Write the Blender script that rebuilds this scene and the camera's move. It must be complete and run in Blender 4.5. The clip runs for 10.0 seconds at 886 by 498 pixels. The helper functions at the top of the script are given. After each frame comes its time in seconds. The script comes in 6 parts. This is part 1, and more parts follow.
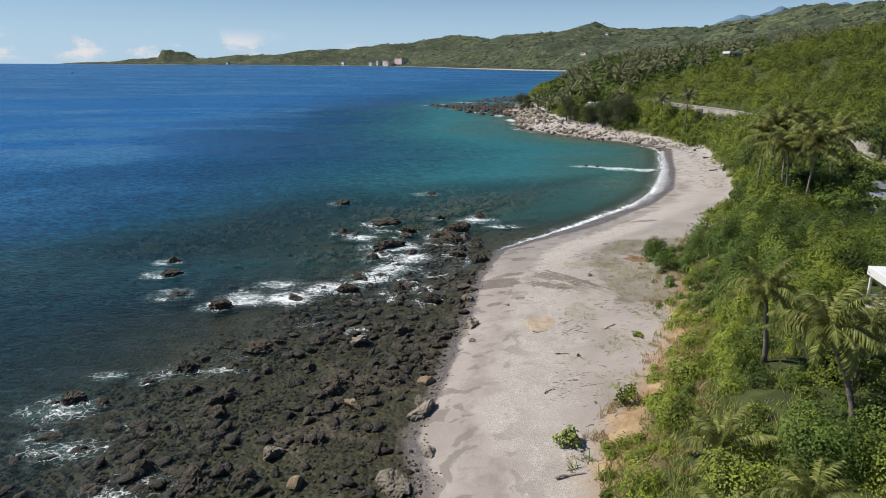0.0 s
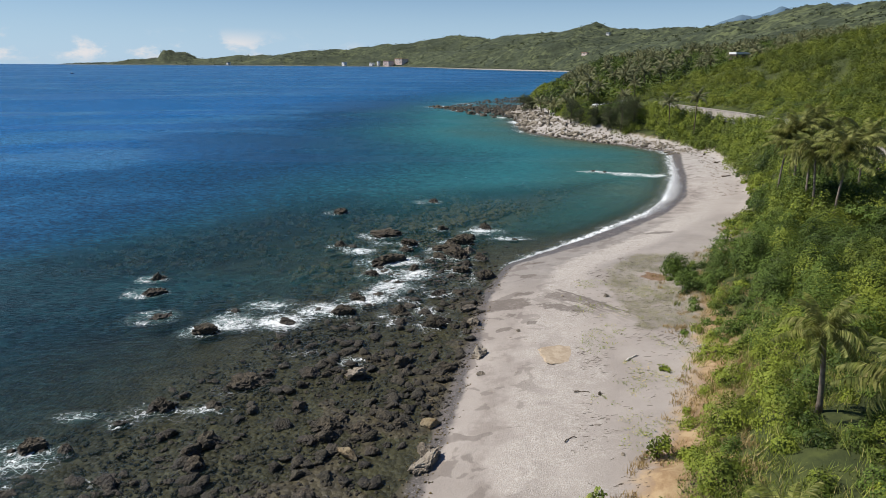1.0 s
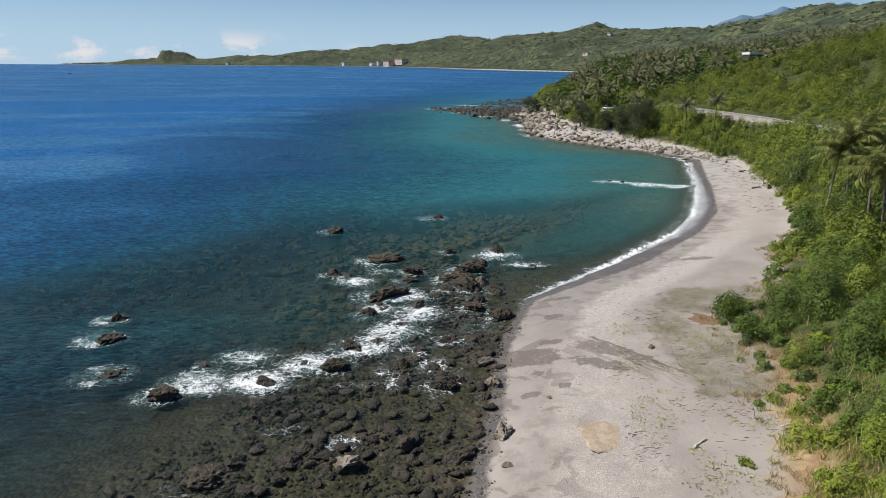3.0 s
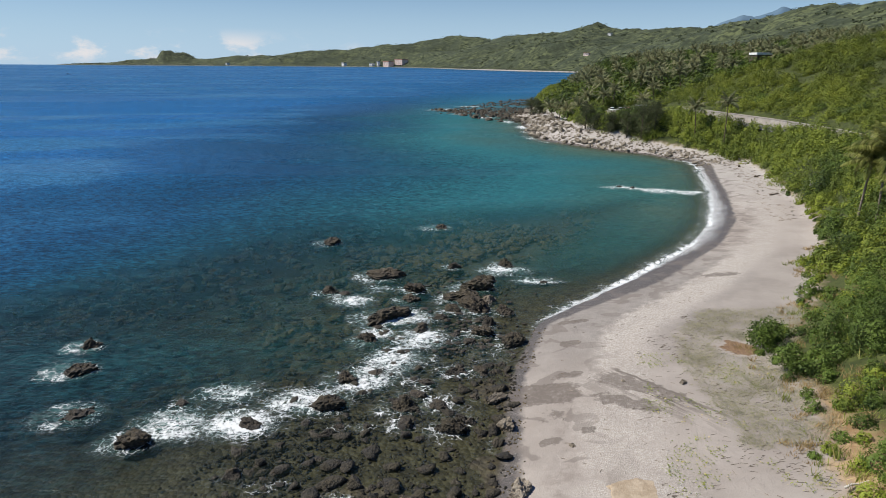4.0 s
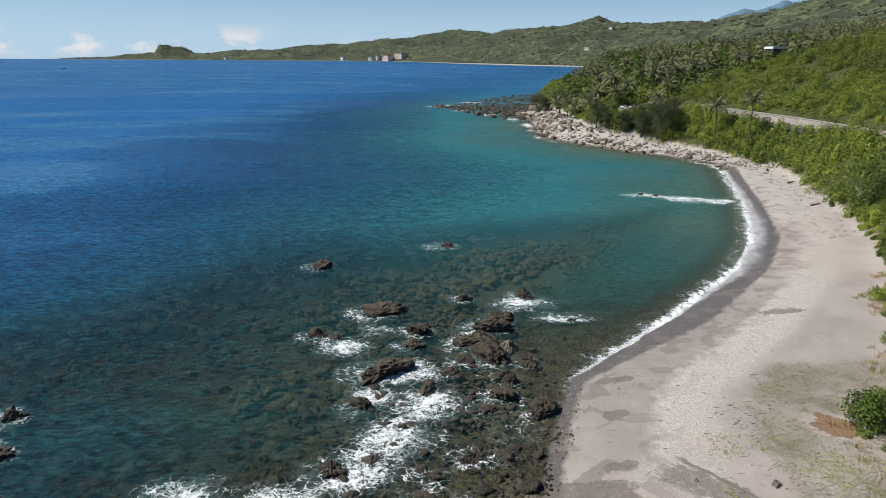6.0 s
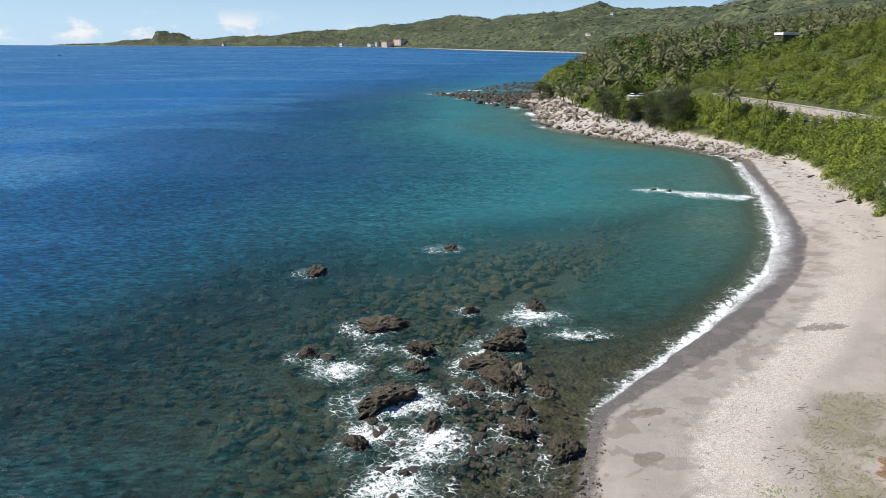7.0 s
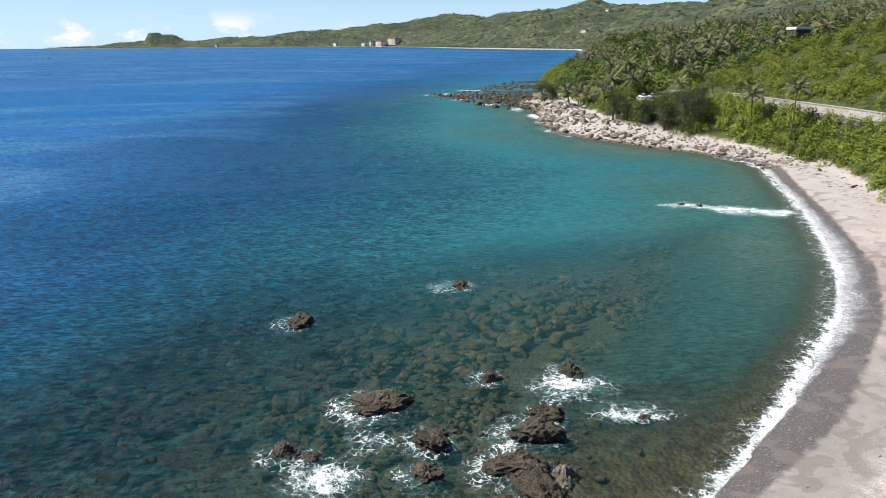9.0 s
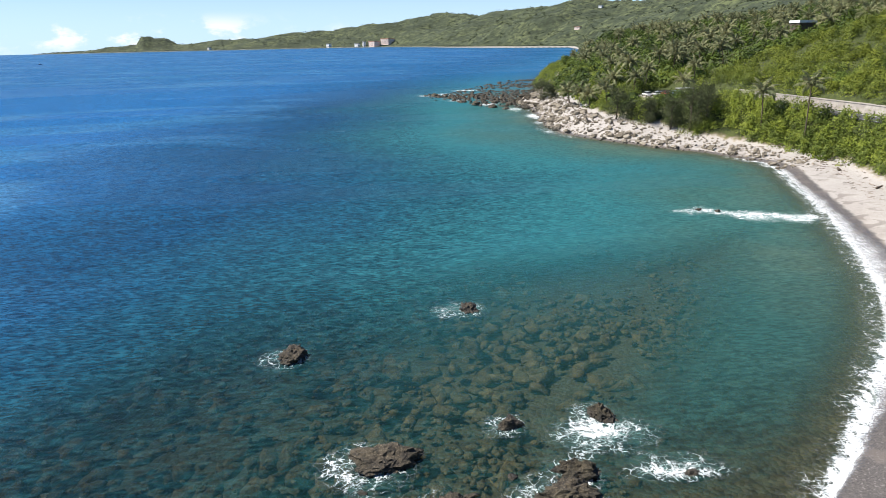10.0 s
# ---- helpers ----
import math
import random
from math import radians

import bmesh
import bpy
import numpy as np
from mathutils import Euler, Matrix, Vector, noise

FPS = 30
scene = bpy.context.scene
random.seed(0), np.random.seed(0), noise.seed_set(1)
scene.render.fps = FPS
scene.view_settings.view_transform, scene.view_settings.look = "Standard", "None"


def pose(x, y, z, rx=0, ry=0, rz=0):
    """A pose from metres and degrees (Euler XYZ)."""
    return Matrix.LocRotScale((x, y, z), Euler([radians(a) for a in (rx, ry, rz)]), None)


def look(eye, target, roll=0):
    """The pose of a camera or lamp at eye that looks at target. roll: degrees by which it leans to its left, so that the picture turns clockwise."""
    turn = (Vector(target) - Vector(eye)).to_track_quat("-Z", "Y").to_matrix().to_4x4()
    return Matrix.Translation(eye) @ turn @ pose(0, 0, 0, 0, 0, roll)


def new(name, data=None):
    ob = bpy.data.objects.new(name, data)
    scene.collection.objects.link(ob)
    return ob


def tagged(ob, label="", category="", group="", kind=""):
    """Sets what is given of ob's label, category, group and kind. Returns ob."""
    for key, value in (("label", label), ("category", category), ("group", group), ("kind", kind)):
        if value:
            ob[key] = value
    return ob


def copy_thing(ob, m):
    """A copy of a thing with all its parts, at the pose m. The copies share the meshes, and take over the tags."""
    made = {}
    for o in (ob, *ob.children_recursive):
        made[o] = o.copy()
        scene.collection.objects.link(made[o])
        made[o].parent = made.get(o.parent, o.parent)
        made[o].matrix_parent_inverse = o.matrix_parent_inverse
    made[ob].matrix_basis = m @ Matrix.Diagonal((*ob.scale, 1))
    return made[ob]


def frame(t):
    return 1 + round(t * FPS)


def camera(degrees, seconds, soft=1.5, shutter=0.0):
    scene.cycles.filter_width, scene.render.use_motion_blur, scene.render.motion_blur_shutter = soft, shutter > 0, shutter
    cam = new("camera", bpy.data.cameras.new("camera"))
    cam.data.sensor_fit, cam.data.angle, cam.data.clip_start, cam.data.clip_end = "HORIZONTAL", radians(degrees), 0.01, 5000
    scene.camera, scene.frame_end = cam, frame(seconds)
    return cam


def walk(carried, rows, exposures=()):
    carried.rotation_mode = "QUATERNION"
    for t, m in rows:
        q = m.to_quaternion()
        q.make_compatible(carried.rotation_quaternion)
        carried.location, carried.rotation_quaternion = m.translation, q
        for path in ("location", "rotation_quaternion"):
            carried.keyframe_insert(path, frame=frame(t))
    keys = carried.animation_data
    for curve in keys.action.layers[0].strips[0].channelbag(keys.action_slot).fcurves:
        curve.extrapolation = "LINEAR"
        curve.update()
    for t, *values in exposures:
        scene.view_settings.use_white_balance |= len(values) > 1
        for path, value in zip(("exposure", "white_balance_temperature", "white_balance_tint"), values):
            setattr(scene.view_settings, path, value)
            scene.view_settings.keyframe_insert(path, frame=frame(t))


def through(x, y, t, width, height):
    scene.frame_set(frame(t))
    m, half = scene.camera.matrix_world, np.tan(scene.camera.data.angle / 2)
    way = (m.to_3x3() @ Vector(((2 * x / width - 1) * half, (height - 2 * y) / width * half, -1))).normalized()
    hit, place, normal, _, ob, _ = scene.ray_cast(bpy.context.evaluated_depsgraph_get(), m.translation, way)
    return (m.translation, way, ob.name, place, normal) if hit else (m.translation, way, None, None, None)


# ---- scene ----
cam = camera(67.6, 10.0, soft=0.6)
ROWS = [
    (0, -0.03, -2.08, 29.38, -15.63, 0.26, -0.80),
    (0.5, -0.21, 1.47, 29.59, -15.63, 0.26, -0.80),
    (1, -0.42, 5.07, 29.75, -15.61, 0.26, -0.77),
    (1.5, -0.65, 8.71, 29.86, -15.63, 0.26, -0.74),
    (2, -0.91, 12.40, 29.94, -15.61, 0.26, -0.74),
    (2.5, -1.18, 16.12, 30.01, -15.61, 0.26, -0.77),
    (4, -1.97, 27.53, 30.16, -15.58, 0.26, -0.77),
    (4.5, -2.22, 31.41, 30.22, -15.61, 0.26, -0.80),
    (5, -2.46, 35.33, 30.29, -15.58, 0.26, -0.86),
    (5.5, -2.69, 39.28, 30.37, -15.61, 0.26, -0.83),
    (7, -3.37, 51.34, 30.69, -17.16, 0.20, -0.84),
    (7.5, -3.62, 55.42, 30.81, -17.16, 0.20, -0.87),
    (8, -3.88, 59.54, 30.92, -17.19, 0.20, -0.90),
    (8.5, -4.18, 63.68, 31.01, -17.27, -0.30, -0.87),
    (9, -4.52, 67.86, 31.08, -17.28, -0.50, -1.11),
    (9.5, -4.92, 72.06, 31.11, -17.31, -0.50, -1.35),
    (10, -5.40, 76.29, 31.10, -17.34, -1.40, -1.41),
]
walk(cam, [(t, pose(x, y, z, 90 + pitch, 0, yaw) @ pose(0, 0, 0, 0, 0, roll)) for t, x, y, z, pitch, roll, yaw in ROWS],
     exposures=[(0.0, 0.16), (5.6, 0.16), (7.0, 0.44), (8.5, 0.57), (10.0, 0.75)])

# ---- world, sun, exposure ----
SUN_EL, SUN_AZ = 50.0, 278.0          # height of the sun, and its bearing clockwise from +y
world = bpy.data.worlds.new("daylight")
scene.world = world
world.use_nodes = True
wn = world.node_tree
wn.nodes.clear()


def nd(nt, kind, props=None, ins=None):
    """A node with its properties and its inputs; an input may be a value or a socket."""
    n = nt.nodes.new(kind)
    for key, value in (props or {}).items():
        setattr(n, key, value)
    for key, value in (ins or {}).items():
        if isinstance(value, bpy.types.NodeSocket):
            nt.links.new(value, n.inputs[key])
        else:
            n.inputs[key].default_value = value
    return n


def mth(nt, op, a, b=0.0, clamp=False):
    return nd(nt, "ShaderNodeMath", {"operation": op, "use_clamp": clamp}, {0: a, 1: b}).outputs[0]


def span(nt, value, lo, hi, a=0.0, b=1.0, smooth=True):
    return nd(nt, "ShaderNodeMapRange", {"interpolation_type": "SMOOTHSTEP" if smooth else "LINEAR"},
              {0: value, 1: lo, 2: hi, 3: a, 4: b}).outputs[0]


def rgb(nt, fac, a, b, blend="MIX"):
    n = nd(nt, "ShaderNodeMix", {"data_type": "RGBA", "blend_type": blend}, {0: fac})
    for k, v in ((6, a), (7, b)):
        if isinstance(v, bpy.types.NodeSocket):
            nt.links.new(v, n.inputs[k])
        else:
            n.inputs[k].default_value = (*v, 1.0)
    return n.outputs[2]


def noise_tex(nt, vec, scale, detail=4.0, rough=0.55, distort=0.0):
    return nd(nt, "ShaderNodeTexNoise", None, {"Vector": vec, "Scale": scale, "Detail": detail, "Roughness": rough, "Distortion": distort}).outputs["Fac"]


sky = nd(wn, "ShaderNodeTexSky", {"sky_type": "NISHITA", "sun_disc": False, "sun_elevation": radians(SUN_EL),
                                  "sun_rotation": radians(SUN_AZ), "altitude": 30.0, "air_density": 1.0, "dust_density": 0.15, "ozone_density": 2.0})
# low cumulus in a band over the horizon
ray = nd(wn, "ShaderNodeTexCoord").outputs["Generated"]
sep = nd(wn, "ShaderNodeSeparateXYZ", None, {0: ray})
up = sep.outputs[2]
stretch = nd(wn, "ShaderNodeVectorMath", {"operation": "MULTIPLY"}, {0: ray, 1: (1.0, 1.0, 1.9)}).outputs[0]
puff = noise_tex(wn, stretch, 17.0, 7.0, 0.62)
big = noise_tex(wn, nd(wn, "ShaderNodeVectorMath", {"operation": "ADD"}, {0: ray, 1: (3.1, 0.4, 0.0)}).outputs[0], 6.0, 2.0)
band = mth(wn, "MULTIPLY", span(wn, up, -0.005, 0.012), span(wn, up, 0.02, 0.05, 1.0, 0.0))
seaward = span(wn, sep.outputs[0], -0.28, -0.2, 1.0, 0.25)
cover = mth(wn, "MULTIPLY", mth(wn, "ADD", puff, mth(wn, "MULTIPLY", mth(wn, "SUBTRACT", big, 0.5), 0.9)), 1.0)
cloud = mth(wn, "MULTIPLY", mth(wn, "MULTIPLY", span(wn, cover, 0.49, 0.66), band), seaward)
clear_sky = rgb(wn, 1.0, sky.outputs[0], (0.74, 1.0, 1.36), "MULTIPLY")
clear_sky = rgb(wn, span(wn, up, 0.0, 0.16, 0.75, 0.0), clear_sky, (8.0, 11.0, 14.2))
tint = rgb(wn, cloud, clear_sky, (12.6, 12.5, 12.8))
nd(wn, "ShaderNodeOutputWorld", None, {0: nd(wn, "ShaderNodeBackground", None, {"Color": tint, "Strength": 0.054}).outputs[0]})

sun = new("sun", bpy.data.lights.new("sun", "SUN"))
sun.data.energy, sun.data.angle, sun.data.color = 5.0, radians(0.53), (1.0, 0.942, 0.86)
az, el = radians(SUN_AZ), radians(SUN_EL)
SUN_WAY = Vector((math.sin(az) * math.cos(el), math.cos(az) * math.cos(el), math.sin(el)))
sun.matrix_world = look(Vector((0, 0, 300)) + SUN_WAY * 100, (0, 0, 300))

# ---- materials ----


def material(name):
    m = bpy.data.materials.new(name)
    m.use_nodes = True
    m.node_tree.nodes.clear()
    return m, m.node_tree


def finish(nt, shader):
    nd(nt, "ShaderNodeOutputMaterial", None, {0: shader})


def position(nt):
    return nd(nt, "ShaderNodeNewGeometry").outputs["Position"]


def solid(name, a, b, scale=2.0, rough=0.85, bump=0.3, bump_scale=12.0, metal=0.0, size=0.05):
    """A matt surface of two tones mixed by coarse and fine noise, with fine relief."""
    m, nt = material(name)
    pos = position(nt)
    rnd = nd(nt, "ShaderNodeObjectInfo").outputs["Random"]
    coarse = noise_tex(nt, pos, scale, 5.0)
    fine = noise_tex(nt, pos, bump_scale, 6.0, 0.65)
    fac = span(nt, mth(nt, "ADD", mth(nt, "MULTIPLY", coarse, 0.65), mth(nt, "MULTIPLY", fine, 0.35)), 0.35, 0.65)
    col = rgb(nt, fac, a, b)
    col = rgb(nt, mth(nt, "MULTIPLY", rnd, 0.25), col, (0.5, 0.48, 0.45), "MULTIPLY")
    nrm = nd(nt, "ShaderNodeBump", None, {"Strength": bump, "Distance": size, "Height": fine}).outputs[0]
    finish(nt, nd(nt, "ShaderNodeBsdfPrincipled", None, {"Base Color": col, "Roughness": rough, "Metallic": metal, "Normal": nrm}).outputs[0])
    return m


def leafy(name, dark, mid, light, clump=0.35, through=0.11, patch=0.05, dry=None, spread=0.36):
    """Leaves: a tone per leaf, a tone per bush, and broad drifts; some light passes through."""
    m, nt = material(name)
    geo = nd(nt, "ShaderNodeNewGeometry")
    per = geo.outputs["Random Per Island"]
    bush = noise_tex(nt, geo.outputs["Position"], clump, 3.0)
    drift = noise_tex(nt, geo.outputs["Position"], patch, 3.0)
    col = rgb(nt, span(nt, mth(nt, "ADD", mth(nt, "MULTIPLY", bush, 0.6), mth(nt, "MULTIPLY", drift, 0.4)), 0.4, 0.6), dark, mid)
    col = rgb(nt, mth(nt, "MULTIPLY", mth(nt, "POWER", per, 2.0), spread), col, light)
    if dry:
        col = rgb(nt, span(nt, mth(nt, "ADD", mth(nt, "MULTIPLY", per, 0.5), mth(nt, "MULTIPLY", drift, 0.8)), 0.72, 0.95), col, dry)
    gloss = nd(nt, "ShaderNodeBsdfPrincipled", None, {"Base Color": col, "Roughness": 0.55, "Specular IOR Level": 0.16}).outputs[0]
    thin = nd(nt, "ShaderNodeBsdfTranslucent", None, {"Color": rgb(nt, 0.5, col, light)}).outputs[0]
    finish(nt, nd(nt, "ShaderNodeMixShader", None, {0: through, 1: gloss, 2: thin}).outputs[0])
    return m


def rock_material(name, a, b, c, weed=0.0, wet=0.5, scale=1.2):
    m, nt = material(name)
    pos = position(nt)
    rnd = mth(nt, "FRACT", mth(nt, "ADD", nd(nt, "ShaderNodeObjectInfo").outputs["Random"], nd(nt, "ShaderNodeNewGeometry").outputs["Random Per Island"]))
    shift = nd(nt, "ShaderNodeVectorMath", {"operation": "ADD"}, {0: pos, 1: nd(nt, "ShaderNodeCombineXYZ", None, {0: mth(nt, "MULTIPLY", rnd, 40.0)}).outputs[0]}).outputs[0]
    coarse = noise_tex(nt, shift, scale, 5.0, 0.6)
    fine = noise_tex(nt, pos, 7.0, 8.0, 0.7)
    pits = nd(nt, "ShaderNodeTexVoronoi", None, {"Vector": pos, "Scale": 4.5}).outputs["Distance"]
    col = rgb(nt, span(nt, coarse, 0.38, 0.62), a, b)
    col = rgb(nt, span(nt, fine, 0.5, 0.72), col, c)
    col = rgb(nt, mth(nt, "MULTIPLY", rnd, 0.6), col, (0.42, 0.4, 0.36), "MULTIPLY")
    if weed:
        col = rgb(nt, mth(nt, "MULTIPLY", span(nt, noise_tex(nt, pos, 0.4, 4.0), 0.45, 0.65), weed), col, (0.055, 0.052, 0.02))
    height = mth(nt, "ADD", fine, mth(nt, "MULTIPLY", pits, 0.6))
    nrm = nd(nt, "ShaderNodeBump", None, {"Strength": 0.9, "Distance": 0.22, "Height": height}).outputs[0]
    # the tide's wet foot
    z = nd(nt, "ShaderNodeSeparateXYZ", None, {0: pos}).outputs[2]
    damp = mth(nt, "MULTIPLY", span(nt, mth(nt, "ADD", z, mth(nt, "MULTIPLY", coarse, 0.5)), 0.4, 1.0, 1.0, 0.0), wet)
    col = rgb(nt, damp, col, rgb(nt, 1.0, col, (0.45, 0.43, 0.4), "MULTIPLY"))
    finish(nt, nd(nt, "ShaderNodeBsdfPrincipled", None, {"Base Color": col, "Roughness": span(nt, damp, 0.0, 1.0, 0.9, 0.45), "Normal": nrm}).outputs[0])
    return m


reef_rock = rock_material("dark reef rock", (0.032, 0.026, 0.018), (0.088, 0.07, 0.045), (0.26, 0.21, 0.14), weed=0.2, wet=0.55)
weedy_rock = rock_material("weedy reef stone", (0.026, 0.022, 0.015), (0.068, 0.056, 0.033), (0.22, 0.18, 0.115), weed=0.25, wet=0.5)
pale_rock = rock_material("pale limestone boulder", (0.24, 0.2, 0.15), (0.36, 0.31, 0.24), (0.48, 0.43, 0.35), wet=0.7)
ochre_rock = rock_material("ochre boulder", (0.24, 0.175, 0.09), (0.34, 0.27, 0.16), (0.42, 0.36, 0.25), wet=0.5)
riprap_rock = rock_material("beige riprap stone", (0.23, 0.195, 0.145), (0.35, 0.305, 0.235), (0.47, 0.42, 0.34), wet=0.8, scale=0.5)
cobble_rock = rock_material("seabed cobble", (0.1, 0.076, 0.034), (0.22, 0.165, 0.075), (0.34, 0.27, 0.14), weed=0.4, wet=0.2)
bark = solid("palm bark", (0.14, 0.11, 0.085), (0.25, 0.21, 0.17), 3.0, 0.9, 0.5, 20.0)
dark_bark = solid("dark bark", (0.07, 0.05, 0.035), (0.13, 0.1, 0.075), 3.0, 0.9, 0.5, 20.0)
driftwood_mat = solid("weathered driftwood", (0.16, 0.12, 0.09), (0.32, 0.27, 0.22), 4.0, 0.9, 0.4, 25.0)
bleached = solid("bleached driftwood", (0.5, 0.46, 0.4), (0.66, 0.62, 0.56), 4.0, 0.85, 0.4, 25.0)
twig_mat = solid("dark twigs", (0.06, 0.045, 0.03), (0.13, 0.1, 0.07), 4.0, 0.9, 0.2, 25.0)
concrete = solid("weathered concrete", (0.3, 0.27, 0.235), (0.46, 0.42, 0.37), 0.6, 0.9, 0.3, 8.0)
asphalt = solid("asphalt", (0.045, 0.045, 0.047), (0.075, 0.073, 0.07), 0.8, 0.85, 0.2, 30.0)
white_paint = solid("white paint", (0.72, 0.72, 0.7), (0.82, 0.82, 0.8), 0.8, 0.6, 0.05, 10.0)
cream_paint = solid("cream render", (0.74, 0.58, 0.5), (0.8, 0.66, 0.58), 0.05, 0.8, 0.05, 4.0)
red_roof = solid("faded red roof", (0.4, 0.17, 0.11), (0.5, 0.24, 0.17), 0.1, 0.8, 0.1, 4.0)
grey_roof = solid("grey sheet roof", (0.22, 0.23, 0.24), (0.34, 0.34, 0.34), 0.5, 0.6, 0.1, 6.0)
steel = solid("galvanised steel", (0.45, 0.46, 0.47), (0.6, 0.6, 0.6), 2.0, 0.45, 0.05, 20.0, metal=0.8)
dark_glass = solid("dark window glass", (0.02, 0.025, 0.03), (0.04, 0.045, 0.05), 1.0, 0.1, 0.0, 5.0)
purple_cloth = solid("purple awning cloth", (0.22, 0.1, 0.2), (0.36, 0.2, 0.34), 2.0, 0.8, 0.1, 10.0)
tan_cloth = solid("tan tarpaulin", (0.5, 0.33, 0.18), (0.6, 0.44, 0.27), 1.0, 0.8, 0.1, 10.0)
red_paint = solid("red car paint", (0.3, 0.03, 0.02), (0.36, 0.05, 0.03), 1.0, 0.3, 0.0, 5.0)
grey_paint = solid("silver car paint", (0.4, 0.41, 0.42), (0.5, 0.5, 0.5), 1.0, 0.3, 0.0, 5.0)
blue_paint = solid("blue car paint", (0.06, 0.1, 0.22), (0.08, 0.13, 0.28), 1.0, 0.3, 0.0, 5.0)
tyre_rubber = solid("tyre rubber", (0.02, 0.02, 0.02), (0.035, 0.035, 0.035), 2.0, 0.8, 0.1, 20.0)
# the blue of distant air is put into this base colour
far_blue = solid("far mountain painted haze-blue", (0.09, 0.16, 0.23), (0.11, 0.18, 0.25), 0.002, 1.0, 0.0, 0.01)
sandstone = solid("ochre sandstone slab", (0.36, 0.28, 0.19), (0.5, 0.41, 0.3), 1.6, 0.9, 0.6, 4.0, size=0.12)

leaf_bright = leafy("bright shrub leaves", (0.045, 0.072, 0.011), (0.205, 0.25, 0.031), (0.38, 0.42, 0.08), clump=0.34, spread=0.22)
leaf_deep = leafy("deep green shrub leaves", (0.013, 0.03, 0.006), (0.095, 0.145, 0.024), (0.24, 0.31, 0.07), clump=0.3, spread=0.3)
leaf_hill = leafy("hillside scrub leaves", (0.042, 0.065, 0.01), (0.17, 0.2, 0.024), (0.27, 0.29, 0.045), clump=0.2, patch=0.02, spread=0.16)
leaf_forest = leafy("forest leaves", (0.014, 0.03, 0.006), (0.085, 0.125, 0.018), (0.16, 0.2, 0.035), clump=0.12, patch=0.02, spread=0.3)
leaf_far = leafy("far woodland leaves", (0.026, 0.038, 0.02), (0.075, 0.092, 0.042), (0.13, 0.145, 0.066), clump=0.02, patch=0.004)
leaf_grass = leafy("seaside grass", (0.13, 0.18, 0.03), (0.26, 0.3, 0.055), (0.46, 0.44, 0.15), dry=(0.55, 0.43, 0.2), patch=0.25)
leaf_creep = leafy("grey-green creeping leaves", (0.22, 0.21, 0.12), (0.3, 0.285, 0.17), (0.38, 0.35, 0.22), patch=0.3)
leaf_dry = leafy("dry grass", (0.27, 0.19, 0.09), (0.41, 0.3, 0.14), (0.54, 0.42, 0.22), through=0.2)
leaf_palm = leafy("palm frond leaflets", (0.04, 0.062, 0.012), (0.17, 0.195, 0.04), (0.56, 0.51, 0.19), clump=0.8, through=0.25, spread=0.42)
leaf_farpalm = leafy("far palm fronds", (0.07, 0.09, 0.035), (0.16, 0.17, 0.075), (0.48, 0.44, 0.25), clump=0.1, through=0.2)
leaf_needle = leafy("grey-green needle sprays", (0.036, 0.046, 0.021), (0.08, 0.095, 0.04), (0.14, 0.15, 0.075), clump=0.4)

# ---- the lie of the land ----
# the waterline, from south to north: near beach, bay, stone bank, point, far coast
SHORE = np.array([(-14, -300), (-4, -40), (-2.5, 0), (-1.2, 38), (-2.5, 46), (-0.5, 54), (1.3, 63), (3.5, 73), (5.2, 85), (6.8, 91), (10.3, 102), (17, 109),
                  (28, 120.3), (42.8, 138), (53.6, 155.7), (65.5, 185.6), (72.8, 208.5), (80, 230), (80.5, 240), (74, 257), (63, 270), (50, 290),
                  (42, 306), (41, 325), (43, 352), (46, 395), (44, 430), (58, 470), (72, 530), (100, 672), (130, 800), (200, 1000),
                  (330, 1500), (430, 1950), (475, 2300)], float)
FAR = np.array([(315, 2520), (120, 2950), (-20, 3400), (-230, 3850), (-620, 4100), (-1150, 4250), (-1850, 4380), (-2520, 4600), (-2560, 4990), (5200, 4990), (5200, -300)], float)
LAND = np.vstack([SHORE, FAR])


def smooth(t):
    t = np.clip(t, 0, 1)
    return t * t * (3 - 2 * t)


def lift(y):
    """The slow rise of sea and land towards the horizon."""
    return 17.0 * smooth((np.asarray(y, float) - 700) / 4300)


def inland(x, y):
    """Metres from the waterline, positive on land."""
    x, y = np.asarray(x, float), np.asarray(y, float)
    best = np.full(x.shape, 1e12)
    inside = np.zeros(x.shape, bool)
    n = len(LAND)
    for i in range(n):
        (ax, ay), (bx, by) = LAND[i], LAND[(i + 1) % n]
        if i < n - 3:
            dx, dy = bx - ax, by - ay
            t = np.clip(((x - ax) * dx + (y - ay) * dy) / (dx * dx + dy * dy), 0, 1)
            best = np.minimum(best, (x - ax - t * dx) ** 2 + (y - ay - t * dy) ** 2)
        if ay != by:
            cross = ((ay > y) != (by > y)) & (x < (bx - ax) * (y - ay) / (by - ay) + ax)
            inside ^= cross
    s = np.sqrt(best)
    return np.where(inside, s, -s)


def wave_noise(x, y, scale, seed=0.0):
    """Cheap smooth noise, about -1 to 1."""
    x, y = x * scale + seed * 3.7, y * scale - seed * 1.9
    return (np.sin(x * 1.0 + 1.3 * np.sin(y * 0.7 + seed)) + np.sin(y * 1.13 + 1.7 * np.sin(x * 0.53 + 2 * seed)) +
            0.6 * np.sin(x * 2.3 + y * 1.7 + 1.1 * np.sin(x * 1.9 - y)) + 0.4 * np.sin(x * 3.9 - y * 4.3 + seed)) / 3.0


